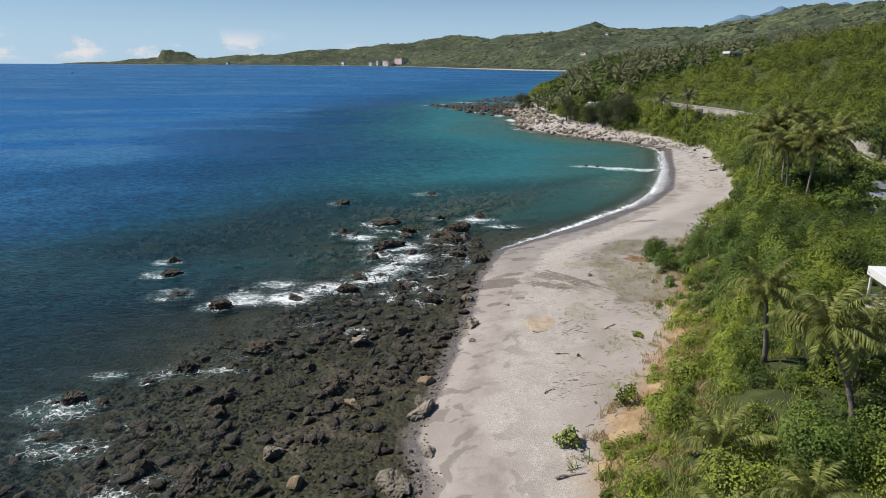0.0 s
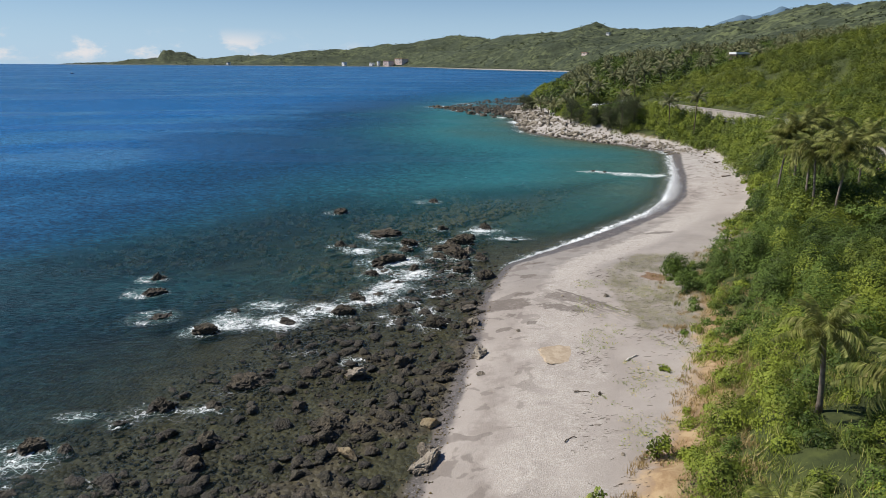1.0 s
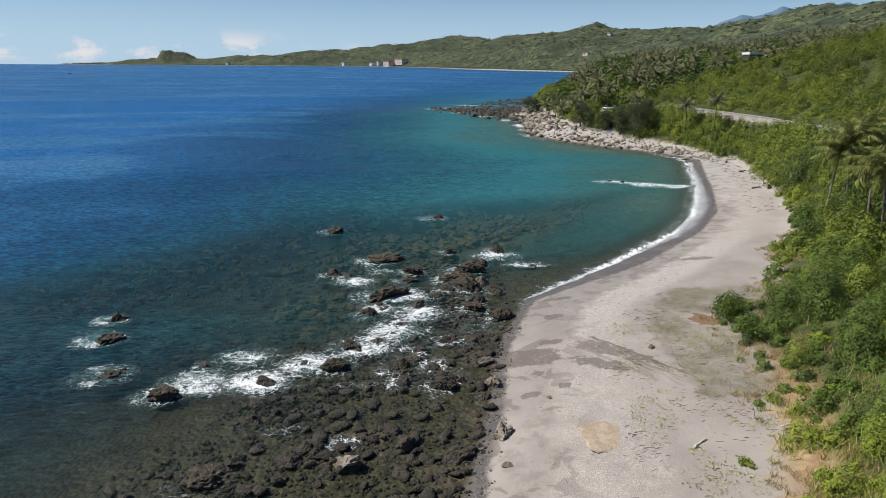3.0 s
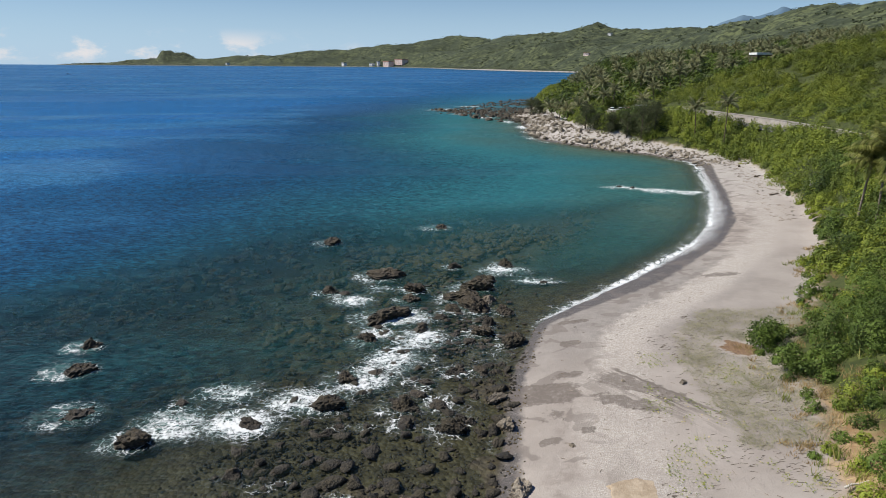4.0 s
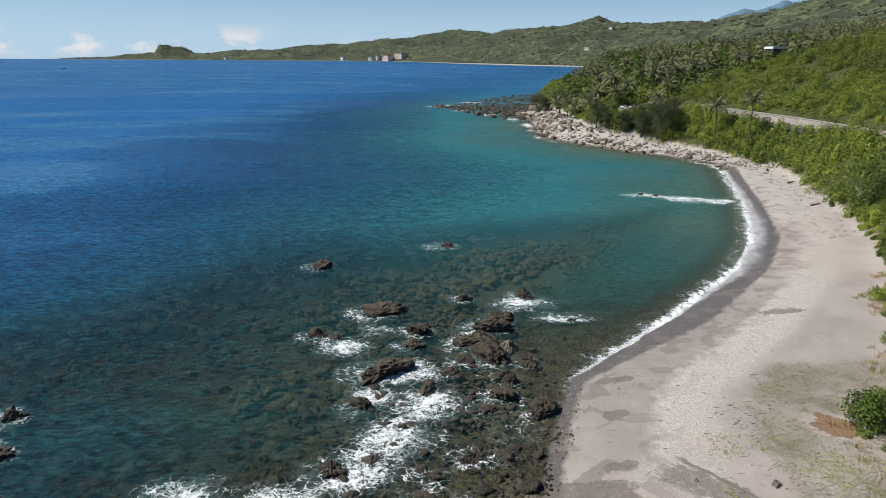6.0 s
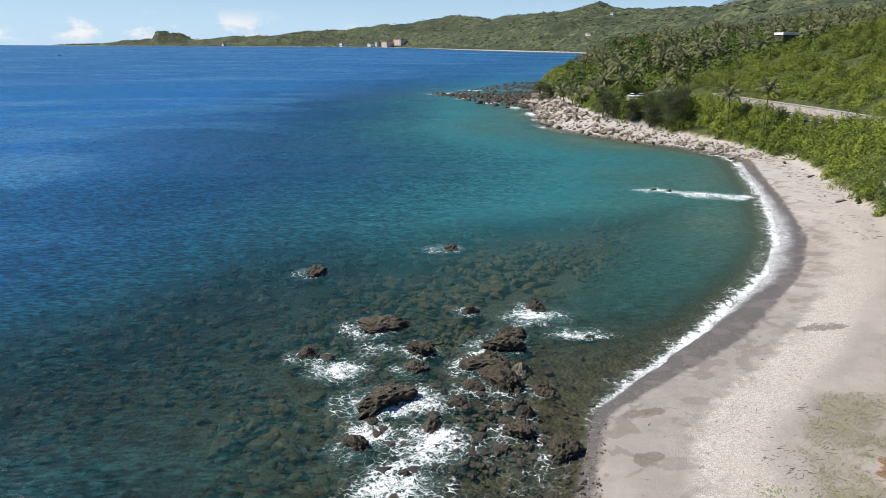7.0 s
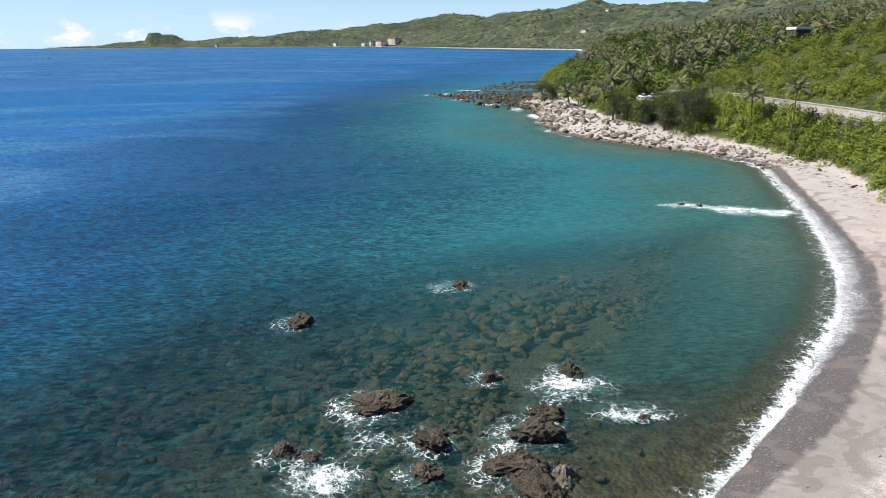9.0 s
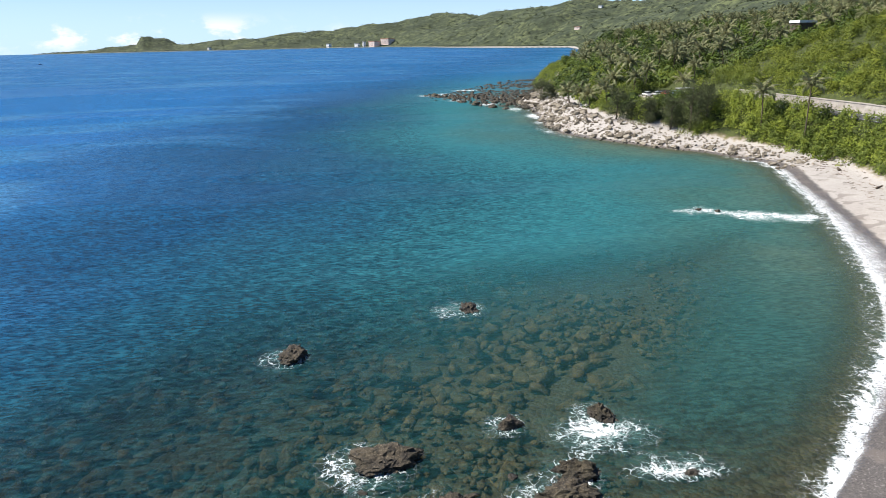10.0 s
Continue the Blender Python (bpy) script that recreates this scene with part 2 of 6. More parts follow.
def veg_edge(y):
    """How far inland the shrubs begin."""
    return np.interp(y, [0, 30, 38, 44, 55, 66, 80, 100, 122, 142, 186, 230, 262, 300, 330, 360, 400, 450, 505, 560, 1800, 2150, 2600, 3000, 3500],
                     [10, 10, 12, 15.4, 20.8, 23.4, 25.2, 22.6, 18.6, 16.6, 14.8, 12.3, 11.5, 15, 17, 17, 17, 15, 7, -5, -5, 8, 24, 8, 4])


ROAD = np.array([(70, 40, 7.5), (78, 90, 8.6), (88, 130, 9.4), (96, 158, 10.2), (103, 190, 10.6), (105, 215, 10.8), (103, 245, 11.0), (98, 270, 11.3), (90, 292, 12.0), (84, 320, 12.2), (86, 360, 12.6), (100, 420, 13.0)], float)
# crests of the far hills and of the foothills before them: x, y, height
CREST = np.array([(-2384, 4500, 7), (-2122, 4571, 26), (-1885, 4632, 47), (-1504, 4619, 47),
                  (-1309, 4600, 66), (-992, 4520, 70), (-913, 4500, 91), (-535, 4412, 109), (-279, 4350, 136), (-135, 4295, 139), (-30, 4255, 165), (107, 4200, 183),
                  (318, 3850, 154), (396, 3700, 167), (621, 3300, 174), (664, 3125, 182), (692, 2980, 196), (736, 2906, 168), (854, 2750, 162), (960, 2500, 157), (998, 2150, 169),
                  (967, 1888, 167), (950, 1800, 176), (962, 1500, 164), (1000, 1150, 150)], float)
FOOT = np.array([(-420, 4180, 52), (60, 3800, 88), (330, 3380, 92), (470, 2960, 96), (620, 2560, 92), (740, 2250, 104), (790, 1950, 110), (770, 1650, 106), (740, 1350, 96), (700, 1050, 70)], float)


def crest_height(line, x, y, spread, foot):
    """Height of the land that falls away on both sides of a crest, cut by spurs and gullies."""
    best = np.zeros(x.shape)
    cut = 1 + 0.34 * wave_noise(x, y, 0.0075, 4) + 0.16 * wave_noise(x, y, 0.021, 6)
    for (ax, ay, ah), (bx, by, bh) in zip(line[:-1], line[1:]):
        dx, dy = bx - ax, by - ay
        t = np.clip(((x - ax) * dx + (y - ay) * dy) / (dx * dx + dy * dy), 0, 1)
        h = ah + t * (bh - ah)
        d = np.hypot(x - ax - t * dx, y - ay - t * dy) / ((spread * h + foot) * np.clip(cut, 0.45, 1.6))
        best = np.maximum(best, h * np.clip(1 - d, 0, 1) ** 1.15)
    return best



def road_gap(x, y):
    """Signed sideways distance to the road's middle (positive uphill) and the road's height."""
    best, side, z = np.full(x.shape, 1e9), np.zeros(x.shape), np.zeros(x.shape)
    for (ax, ay, az_), (bx, by, bz) in zip(ROAD[:-1], ROAD[1:]):
        dx, dy = bx - ax, by - ay
        n = math.hypot(dx, dy)
        t = np.clip(((x - ax) * dx + (y - ay) * dy) / (n * n), 0, 1)
        d = np.hypot(x - ax - t * dx, y - ay - t * dy)
        near = d < best
        best = np.where(near, d, best)
        side = np.where(near, np.where((x - ax) * dy - (y - ay) * dx > 0, d, -d), side)
        z = np.where(near, az_ + t * (bz - az_), z)
    return side, z


def ground(x, y, s=None):
    x, y = np.asarray(x, float), np.asarray(y, float)
    s = inland(x, y) if s is None else s
    sp = np.maximum(s, 0)
    beach = 2.4 * (1 - np.exp(-sp / 11)) + 0.09 * wave_noise(x, y, 0.35) * smooth(sp / 4)
    beach = beach + 0.7 * np.exp(-((x - 15.3) / 1.7) ** 2 - ((y - 44) / 1.4) ** 2)
    beach = beach + 3.4 * smooth(sp / 12) * smooth((y - 262) / 40) * (1 - smooth((y - 425) / 45))
    k = smooth((y - 80) / 95)
    rise = (4.6 + 4.8 * k) * smooth((sp - veg_edge(y) + 1.0) / (15 + 1.0 * k))
    z = beach + rise
    # road bench, wall and the hill above it
    gap, rz = road_gap(x, y)
    on = smooth((y - 60) / 60) * (1 - smooth((y - 300) / 40))
    hill_far = 13 + 0.125 * np.maximum(x - 50, 0)
    hill_far = np.minimum(hill_far, 62 + 0.02 * np.maximum(y - 480, 0))
    slope = rz + 3.0 + (0.4 - 0.12 * smooth((y - 210) / 130)) * np.maximum(gap - 6, 0)
    slope = 46 - 3.0 * np.logaddexp(0, (46 - slope) / 3.0) * 1.0
    north = smooth((y - 0.35 * (x - 110) - 305) / 90)
    upper = slope * (1 - north) + hill_far * north + 1.2 * wave_noise(x, y, 0.06, 2)
    uphill = smooth((gap - 5.2) / 1.4) * smooth((sp - 18) / 10)
    z = np.where(gap > 4.6, z * (1 - uphill) + upper * uphill, z)
    bench = smooth((5.5 - np.abs(gap)) / 1.6)
    z = z * (1 - bench) + rz * bench
    inner = smooth((sp - 24) / 30) * smooth((y - 318) / 60)
    z = z * (1 - inner) + np.maximum(hill_far, 0) * inner
    plot = smooth((17 - np.hypot((x - 79) / 1.1, y - 308)) / 9.0)
    z = z * (1 - plot) + 11.6 * plot
    far = np.zeros(x.shape)
    hilly = (y > 640) & (s > 0)
    if hilly.any():
        hx, hy = x[hilly], y[hilly]
        rough = 1 + 0.03 * wave_noise(hx, hy, 0.02, 1) + 0.02 * wave_noise(hx, hy, 0.06, 3)
        mesa = np.maximum(94 * smooth((1 - np.hypot((hx + 1782) / 95, (hy - 4642) / 120)) * 1.5), 82 * smooth((1 - np.hypot((hx + 1700) / 210, (hy - 4640) / 130)) * 1.1))
        mesa *= 1 + 0.05 * wave_noise(hx, hy, 0.04, 2)
        far[hilly] = np.maximum(mesa, np.maximum(crest_height(CREST, hx, hy, 2.6, 60), crest_height(FOOT, hx, hy, 2.8, 70)) * rough * smooth((hy - 650) / 500))
    flat = 4 + 8 * smooth(sp / 250) + 2.0 * wave_noise(x, y, 0.01, 4) * smooth(sp / 100)
    fade = smooth((y - 700) / 600)
    z = z * (1 - fade) + fade * np.maximum(flat, np.minimum(z, 40) * (1 - smooth((y - 1200) / 700))) * smooth(sp / 12)
    z = np.maximum(z, far * smooth(sp / 160)) + lift(y)
    # sea bed
    bed = -0.055 * np.maximum(-s, 0) - 0.05
    reef = smooth((105 - y) / 40)
    bed = bed * (1 - 0.82 * reef) - 0.06 * np.maximum(-s - 24, 0)
    bed = np.maximum(bed, -7) + 0.18 * wave_noise(x, y, 0.5, 5) * smooth(-s / 3)
    return np.where(s > 0, z, bed + lift(y))


def damp_sand(x, y):
    """Dark damp stains: the dried-up outflow across the beach, and pools near the tide line."""
    out = np.zeros(x.shape)
    for ax, ay, bx_, by_, w in ((14.8, 84.6, 17.5, 82.5, 1.5), (13.2, 81.2, 16.8, 78.8, 1.1), (16.5, 82.8, 20.0, 80.2, 0.8)):
        dx, dy = bx_ - ax, by_ - ay
        t = np.clip(((x - ax) * dx + (y - ay) * dy) / (dx * dx + dy * dy), 0, 1)
        out = np.maximum(out, np.exp(-(np.hypot(x - ax - t * dx, y - ay - t * dy) / w) ** 2))
    for cx_, cy_, rx_, ry_ in ((8.3, 83.2, 3.4, 2.2), (12.9, 93.9, 1.3, 0.8), (10.8, 76.2, 0.8, 0.9), (7.6, 75.2, 1.1, 0.6), (11.2, 87.2, 1.6, 0.6), (38.8, 117.3, 3.0, 0.9), (8.2, 79, 1.6, 0.6), (14.5, 101, 2.0, 0.8)):
        out = np.maximum(out, 1.2 * np.exp(-((x - cx_) / rx_) ** 4 - ((y - cy_) / ry_) ** 4))
    return np.clip(out, 0, 1)


def sheet(name, xs, ys, zs, attrs, mat):
    """A grid of points as one smooth mesh with float attributes."""
    rows, cols = xs.shape
    me = bpy.data.meshes.new(name)
    idx = np.arange(rows * cols).reshape(rows, cols)
    quads = np.stack([idx[:-1, :-1], idx[:-1, 1:], idx[1:, 1:], idx[1:, :-1]], -1).reshape(-1, 4)
    fill(me, np.stack([xs, ys, zs], -1).reshape(-1, 3), quads)
    me.polygons.foreach_set("use_smooth", np.ones(len(quads), bool))
    for key, values in attrs.items():
        me.attributes.new(key, "FLOAT", "POINT").data.foreach_set("value", np.ascontiguousarray(values, np.float32).ravel())
    me.materials.append(mat)
    return new(name, me)


def fill(me, verts, faces):
    """Puts arrays of points and of equal-sided faces into a mesh."""
    verts, faces = np.asarray(verts, np.float32), np.asarray(faces, np.int32)
    n, k = faces.shape
    me.vertices.add(len(verts))
    me.vertices.foreach_set("co", verts.ravel())
    me.loops.add(n * k)
    me.loops.foreach_set("vertex_index", faces.ravel())
    me.polygons.add(n)
    me.polygons.foreach_set("loop_start", np.arange(0, n * k, k, dtype=np.int32))
    me.update(calc_edges=True)


def fan(rows, spans):
    """A grid that widens with distance; spans are (from, to, columns) across, finest along the shore."""
    y = np.concatenate([np.linspace(-190, 18, 26), -52.0 + np.geomspace(72.0, 5037.0, rows)])
    u = np.concatenate([np.linspace(a, b, n, endpoint=False) for a, b, n in spans] + [[spans[-1][1]]])
    return (58 + 0.86 * np.maximum(y + 52, 60))[:, None] * u[None, :], np.repeat(y[:, None], len(u), 1)


def ground_material():
    m, nt = material("beach sand, soil and sea bed")
    pos = position(nt)
    s = nd(nt, "ShaderNodeAttribute", {"attribute_name": "inland"}).outputs["Fac"]
    veg = nd(nt, "ShaderNodeAttribute", {"attribute_name": "veg"}).outputs["Fac"]
    xyz = nd(nt, "ShaderNodeSeparateXYZ", None, {0: pos})
    y, z = xyz.outputs[1], xyz.outputs[2]
    broad = noise_tex(nt, pos, 0.12, 5.0, 0.6)
    mid = noise_tex(nt, pos, 0.7, 5.0, 0.6)
    fine = noise_tex(nt, pos, 9.0, 6.0, 0.7)
    wob = mth(nt, "ADD", s, mth(nt, "MULTIPLY", mth(nt, "SUBTRACT", broad, 0.5), 14.0))
    wob2 = mth(nt, "ADD", s, mth(nt, "MULTIPLY", mth(nt, "SUBTRACT", mid, 0.5), 1.6))
    sand = rgb(nt, span(nt, broad, 0.35, 0.65), (0.295, 0.26, 0.228), (0.375, 0.336, 0.297))
    sand = rgb(nt, mth(nt, "MULTIPLY", span(nt, fine, 0.45, 0.75), 0.3), sand, (0.25, 0.2, 0.16))
    # pale pebble streak along the middle of the beach
    streak = mth(nt, "MULTIPLY", span(nt, wob, 5.0, 8.0), span(nt, wob, 11.0, 15.0, 1.0, 0.0))
    peb = nd(nt, "ShaderNodeTexVoronoi", None, {"Vector": pos, "Scale": 9.0})
    pebble = rgb(nt, span(nt, nd(nt, "ShaderNodeSeparateColor", None, {0: peb.outputs["Color"]}).outputs[0], 0.2, 0.9), (0.36, 0.322, 0.28), (0.53, 0.49, 0.44))
    sand = rgb(nt, mth(nt, "MULTIPLY", streak, span(nt, mid, 0.3, 0.7, 0.3, 0.7)), sand, pebble)
    # broken darker band on the seaward side of the pebbles
    dark_band = mth(nt, "MULTIPLY", mth(nt, "MULTIPLY", span(nt, wob, 3.2, 4.4), span(nt, wob, 4.6, 6.4, 1.0, 0.0)), span(nt, mid, 0.4, 0.6))
    sand = rgb(nt, mth(nt, "MULTIPLY", dark_band, 0.55), sand, (0.22, 0.185, 0.16))
    # grey shingle of the inner bay
    bay = span(nt, y, 150.0, 215.0)
    sand = rgb(nt, mth(nt, "MULTIPLY", bay, 0.75), sand, rgb(nt, 0.4, (0.34, 0.327, 0.305), pebble))
    belt = mth(nt, "ADD", s, mth(nt, "MULTIPLY", mth(nt, "SUBTRACT", mid, 0.5), 3.5))
    belt = mth(nt, "MULTIPLY", mth(nt, "MULTIPLY", span(nt, belt, 7.2, 9.0), span(nt, belt, 12.0, 14.5, 1.0, 0.0)), span(nt, y, 74.0, 88.0))
    washed = mth(nt, "MULTIPLY", mth(nt, "MULTIPLY", span(nt, y, 80.0, 100.0), span(nt, y, 118.0, 140.0, 1.0, 0.0)), span(nt, wob, 9.0, 17.0, 0.85, 0.3))
    sand = rgb(nt, washed, sand, rgb(nt, mth(nt, "MULTIPLY", belt, 0.92), rgb(nt, span(nt, mid, 0.35, 0.65), (0.22, 0.2, 0.18), (0.27, 0.246, 0.222)), pebble))
    # dark wet shingle and damp sand by the water
    broadwet = mth(nt, "MULTIPLY", span(nt, y, 98.0, 118.0), span(nt, y, 235.0, 255.0, 1.0, 0.0))
    wet = span(nt, mth(nt, "SUBTRACT", wob2, mth(nt, "MULTIPLY", broadwet, span(nt, y, 140.0, 200.0, 3.1, 2.0))), 0.9, 1.7, 1.0, 0.0)
    dark = rgb(nt, span(nt, fine, 0.35, 0.65), (0.06, 0.054, 0.05), (0.155, 0.138, 0.124))
    dark = rgb(nt, span(nt, nd(nt, "ShaderNodeSeparateColor", None, {0: peb.outputs["Color"]}).outputs[1], 0.93, 0.97), dark, (0.24, 0.22, 0.2))
    sand = rgb(nt, wet, sand, dark)
    blot = mth(nt, "MULTIPLY", span(nt, noise_tex(nt, pos, 0.32, 3.0, 0.5, 0.6), 0.545, 0.585), span(nt, s, 4.0, 12.0, 1.0, 0.0))
    sand = rgb(nt, mth(nt, "MULTIPLY", blot, 0.62), sand, (0.17, 0.145, 0.125))
    damp = span(nt, mth(nt, "ADD", nd(nt, "ShaderNodeAttribute", {"attribute_name": "damp"}).outputs["Fac"], mth(nt, "MULTIPLY", mth(nt, "SUBTRACT", noise_tex(nt, pos, 0.8, 6.0, 0.7), 0.5), 1.5)), 0.46, 0.6)
    damp = mth(nt, "MULTIPLY", damp, span(nt, noise_tex(nt, pos, 2.2, 4.0, 0.6), 0.3, 0.55, 0.45, 0.9))
    # the dried-up outflow: fine dark streaks running down from a thin rill
    def along(a, b):
        return nd(nt, "ShaderNodeVectorMath", {"operation": "DOT_PRODUCT"}, {0: pos, 1: (a, b, 0.0)}).outputs["Value"]
    u, v = along(0.558, -0.83), along(0.83, 0.558)
    run = nd(nt, "ShaderNodeCombineXYZ", None, {0: mth(nt, "MULTIPLY", u, 0.22), 1: mth(nt, "MULTIPLY", v, 1.7)}).outputs[0]
    bend = mth(nt, "ADD", v, mth(nt, "MULTIPLY", mth(nt, "SUBTRACT", mid, 0.5), 1.1))
    streaky = mth(nt, "MULTIPLY", span(nt, noise_tex(nt, run, 1.0, 5.0, 0.6, 0.5), 0.44, 0.56), mth(nt, "MULTIPLY", span(nt, bend, 57.0, 59.5), span(nt, bend, 61.3, 61.6, 1.0, 0.0)))
    rill = span(nt, mth(nt, "ABSOLUTE", mth(nt, "SUBTRACT", bend, 61.5)), 0.1, 0.28, 1.0, 0.0)
    reach = mth(nt, "MULTIPLY", span(nt, u, -64.2, -62.8), span(nt, u, -56.0, -47.5, 1.0, 0.0))
    damp = mth(nt, "MAXIMUM", damp, mth(nt, "MULTIPLY", mth(nt, "MAXIMUM", mth(nt, "MULTIPLY", streaky, 0.8), rill), reach))
    sand = rgb(nt, mth(nt, "MULTIPLY", damp, 0.88), sand, (0.14, 0.118, 0.1))
    rust = nd(nt, "ShaderNodeAttribute", {"attribute_name": "rust"}).outputs["Fac"]
    sand = rgb(nt, mth(nt, "MULTIPLY", span(nt, mth(nt, "ADD", rust, mth(nt, "MULTIPLY", mth(nt, "SUBTRACT", mid, 0.5), 1.4)), 0.42, 0.56), 0.85), sand, rgb(nt, span(nt, fine, 0.4, 0.6), (0.11, 0.05, 0.026), (0.26, 0.16, 0.065)))
    # dry soil and litter in front of and under the shrubs
    soil = rgb(nt, span(nt, mid, 0.35, 0.65), (0.24, 0.15, 0.075), (0.4, 0.29, 0.165))
    edge = span(nt, mth(nt, "ADD", veg, mth(nt, "MULTIPLY", mth(nt, "SUBTRACT", mid, 0.5), 5.0)), mth(nt, "ADD", span(nt, y, 70.0, 84.0, -1.5, 0.6), 0.0), mth(nt, "ADD", span(nt, y, 70.0, 84.0, 1.5, 3.2), 0.0))
    col = rgb(nt, edge, sand, soil)
    deep = span(nt, mth(nt, "ADD", veg, mth(nt, "MULTIPLY", mth(nt, "SUBTRACT", mid, 0.5), 4.0)), span(nt, y, 70.0, 84.0, 2.0, 0.8), span(nt, y, 70.0, 84.0, 6.0, 3.0))
    green = rgb(nt, span(nt, mid, 0.3, 0.7), (0.03, 0.04, 0.012), (0.07, 0.085, 0.022))
    wood = rgb(nt, span(nt, noise_tex(nt, pos, 0.012, 6.0, 0.7), 0.4, 0.62), (0.045, 0.058, 0.03), (0.11, 0.128, 0.056))
    wood = rgb(nt, span(nt, noise_tex(nt, pos, 0.06, 6.0, 0.8), 0.45, 0.55), wood, (0.026, 0.035, 0.017))
    green = rgb(nt, span(nt, y, 600.0, 1000.0), green, wood)
    col = rgb(nt, deep, col, green)
    # sea bed: grey-brown rubble, sandier in the bay
    bedcol = rgb(nt, span(nt, mid, 0.35, 0.65), (0.036, 0.03, 0.017), (0.082, 0.07, 0.038))
    bedcol = rgb(nt, span(nt, y, 110.0, 150.0), bedcol, (0.085, 0.085, 0.055))
    col = rgb(nt, span(nt, s, -0.6, 0.3), bedcol, col)
    cells = nd(nt, "ShaderNodeTexVoronoi", None, {"Vector": pos, "Scale": 2.2}).outputs["Distance"]
    height = mth(nt, "ADD", mth(nt, "MULTIPLY", fine, 0.35), mth(nt, "MULTIPLY", mid, 0.9))
    height = mth(nt, "ADD", height, mth(nt, "MULTIPLY", peb.outputs["Distance"], mth(nt, "MULTIPLY", streak, 0.3)))
    height = mth(nt, "ADD", height, mth(nt, "MULTIPLY", cells, span(nt, s, -1.5, 0.5, -1.2, 0.0)))
    nrm = nd(nt, "ShaderNodeBump", None, {"Strength": 0.6, "Distance": 0.25, "Height": height}).outputs[0]
    rough = span(nt, wet, 0.0, 1.0, 0.92, 0.5)
    finish(nt, nd(nt, "ShaderNodeBsdfPrincipled", None, {"Base Color": col, "Roughness": rough, "Normal": nrm, "Specular IOR Level": 0.3}).outputs[0])
    return m


gx, gy = fan(480, [(-1.3, -0.75, 8), (-0.75, -0.5, 14), (-0.5, -0.27, 70), (-0.27, 0.78, 300), (0.78, 1.3, 30)])
gs = inland(gx, gy)
gz = ground(gx, gy, gs)
land = sheet("ground", gx, gy, gz, {"inland": gs, "veg": gs - veg_edge(gy), "damp": damp_sand(gx, gy), "rust": np.exp(-((gx - 29.6) / 2.2) ** 2 - ((gy - 90.3) / 2.0) ** 2)}, ground_material())
tagged(land, "grey sand beach running up to green scrub-covered hills", "ground", kind="structure")

# ---- the sea ----
REEF_A = [(-5.1, 37.8, 0.8), (-24.8, 38.9, 0.9), (-17.4, 39.8, 1.3), (-21.7, 41.4, 1.1), (-14.2, 40.0, 1.1), (-18.9, 49.5, 1.0), (-4.6, 44.2, 0.9), (-9.6, 45.8, 0.9), (-31.6, 46.0, 1.1), (-24.7, 48.1, 0.9), (-32.9, 52.4, 1.2), (-5.4, 51.6, 0.7), (-19.5, 51.6, 0.9), (-29.9, 51.7, 0.8), (-8.6, 51.7, 0.8), (-4.3, 52.5, 0.4), (-18.7, 53.1, 1.1), (-10.8, 53.5, 0.9), (-9.4, 53.6, 0.9), (-6.4, 54.7, 0.9), (-9.6, 55.1, 1.2), (-3.3, 55.5, 0.7), (-27.4, 56.0, 0.8), (-8.4, 56.5, 0.7), (-5.6, 57.8, 0.8), (-24.9, 58.7, 1.3), (-12.6, 58.7, 0.9), (-20.5, 59.1, 0.8), (-18.3, 63.0, 1.8), (1.0, 63.9, 0.5), (-17.0, 65.1, 0.8), (-12.8, 65.3, 1.1), (-3.3, 65.6, 0.7)]
REEF_B = [(0.2, 66.1, 1.1), (-3.9, 67.6, 1.0), (-17.5, 71.5, 0.9), (3.1, 75.7, 0.5), (-26.9, 76.4, 1.5), (-0.4, 78.1, 1.3), (-7.8, 78.5, 0.5), (-4.5, 78.7, 0.9), (-10.0, 78.7, 0.6), (-17.9, 79.0, 1.2), (1.1, 79.2, 0.6), (0.5, 79.8, 0.6), (-33.6, 80.8, 1.9), (-4.8, 81.9, 1.4), (-1.6, 82.3, 1.0), (-11.9, 82.3, 1.7), (-24.9, 82.7, 0.8), (-5.8, 83.1, 0.6), (1.9, 83.7, 0.5), (-3.7, 84.4, 1.0), (-8.7, 84.7, 0.7), (-2.6, 86.8, 1.0), (-10.8, 87.6, 1.3), (-6.4, 88.6, 0.6), (-7.9, 88.6, 1.0), (2.8, 89.3, 0.9), (0.3, 89.3, 1.2), (-38.4, 89.6, 1.8)]
REEF_C = [(-5.6, 93.8, 0.7), (-40.0, 95.4, 1.4), (-9.3, 97.2, 1.3), (7.1, 96.5, 1.4), (1.8, 97.0, 1.0), (-5.8, 97.6, 0.5), (3.8, 99.4, 1.4), (-3.7, 99.9, 1.1), (4.7, 102.1, 1.0), (-1.2, 104.2, 1.1), (-7.8, 104.5, 2.4), (7.0, 106.1, 1.2), (3.6, 106.8, 2.0), (0.4, 106.7, 1.1), (-5.2, 110.6, 1.3), (2.3, 111.2, 2.2), (-4.5, 114.8, 1.6), (4.1, 115.6, 2.1), (5.7, 118.6, 1.5), (13.6, 117.9, 0.7), (-9.5, 120.5, 2.2), (1.1, 125.2, 1.1), (8.9, 126.5, 1.3), (-20.1, 139.6, 1.6), (-0.8, 151.0, 1.9), (-16.4, 113.6, 1.2), (-14.3, 113.1, 0.8), (-10.7, 117.0, 0.6), (45.5, 195.2, 1.2), (48.5, 193.5, 0.9)]
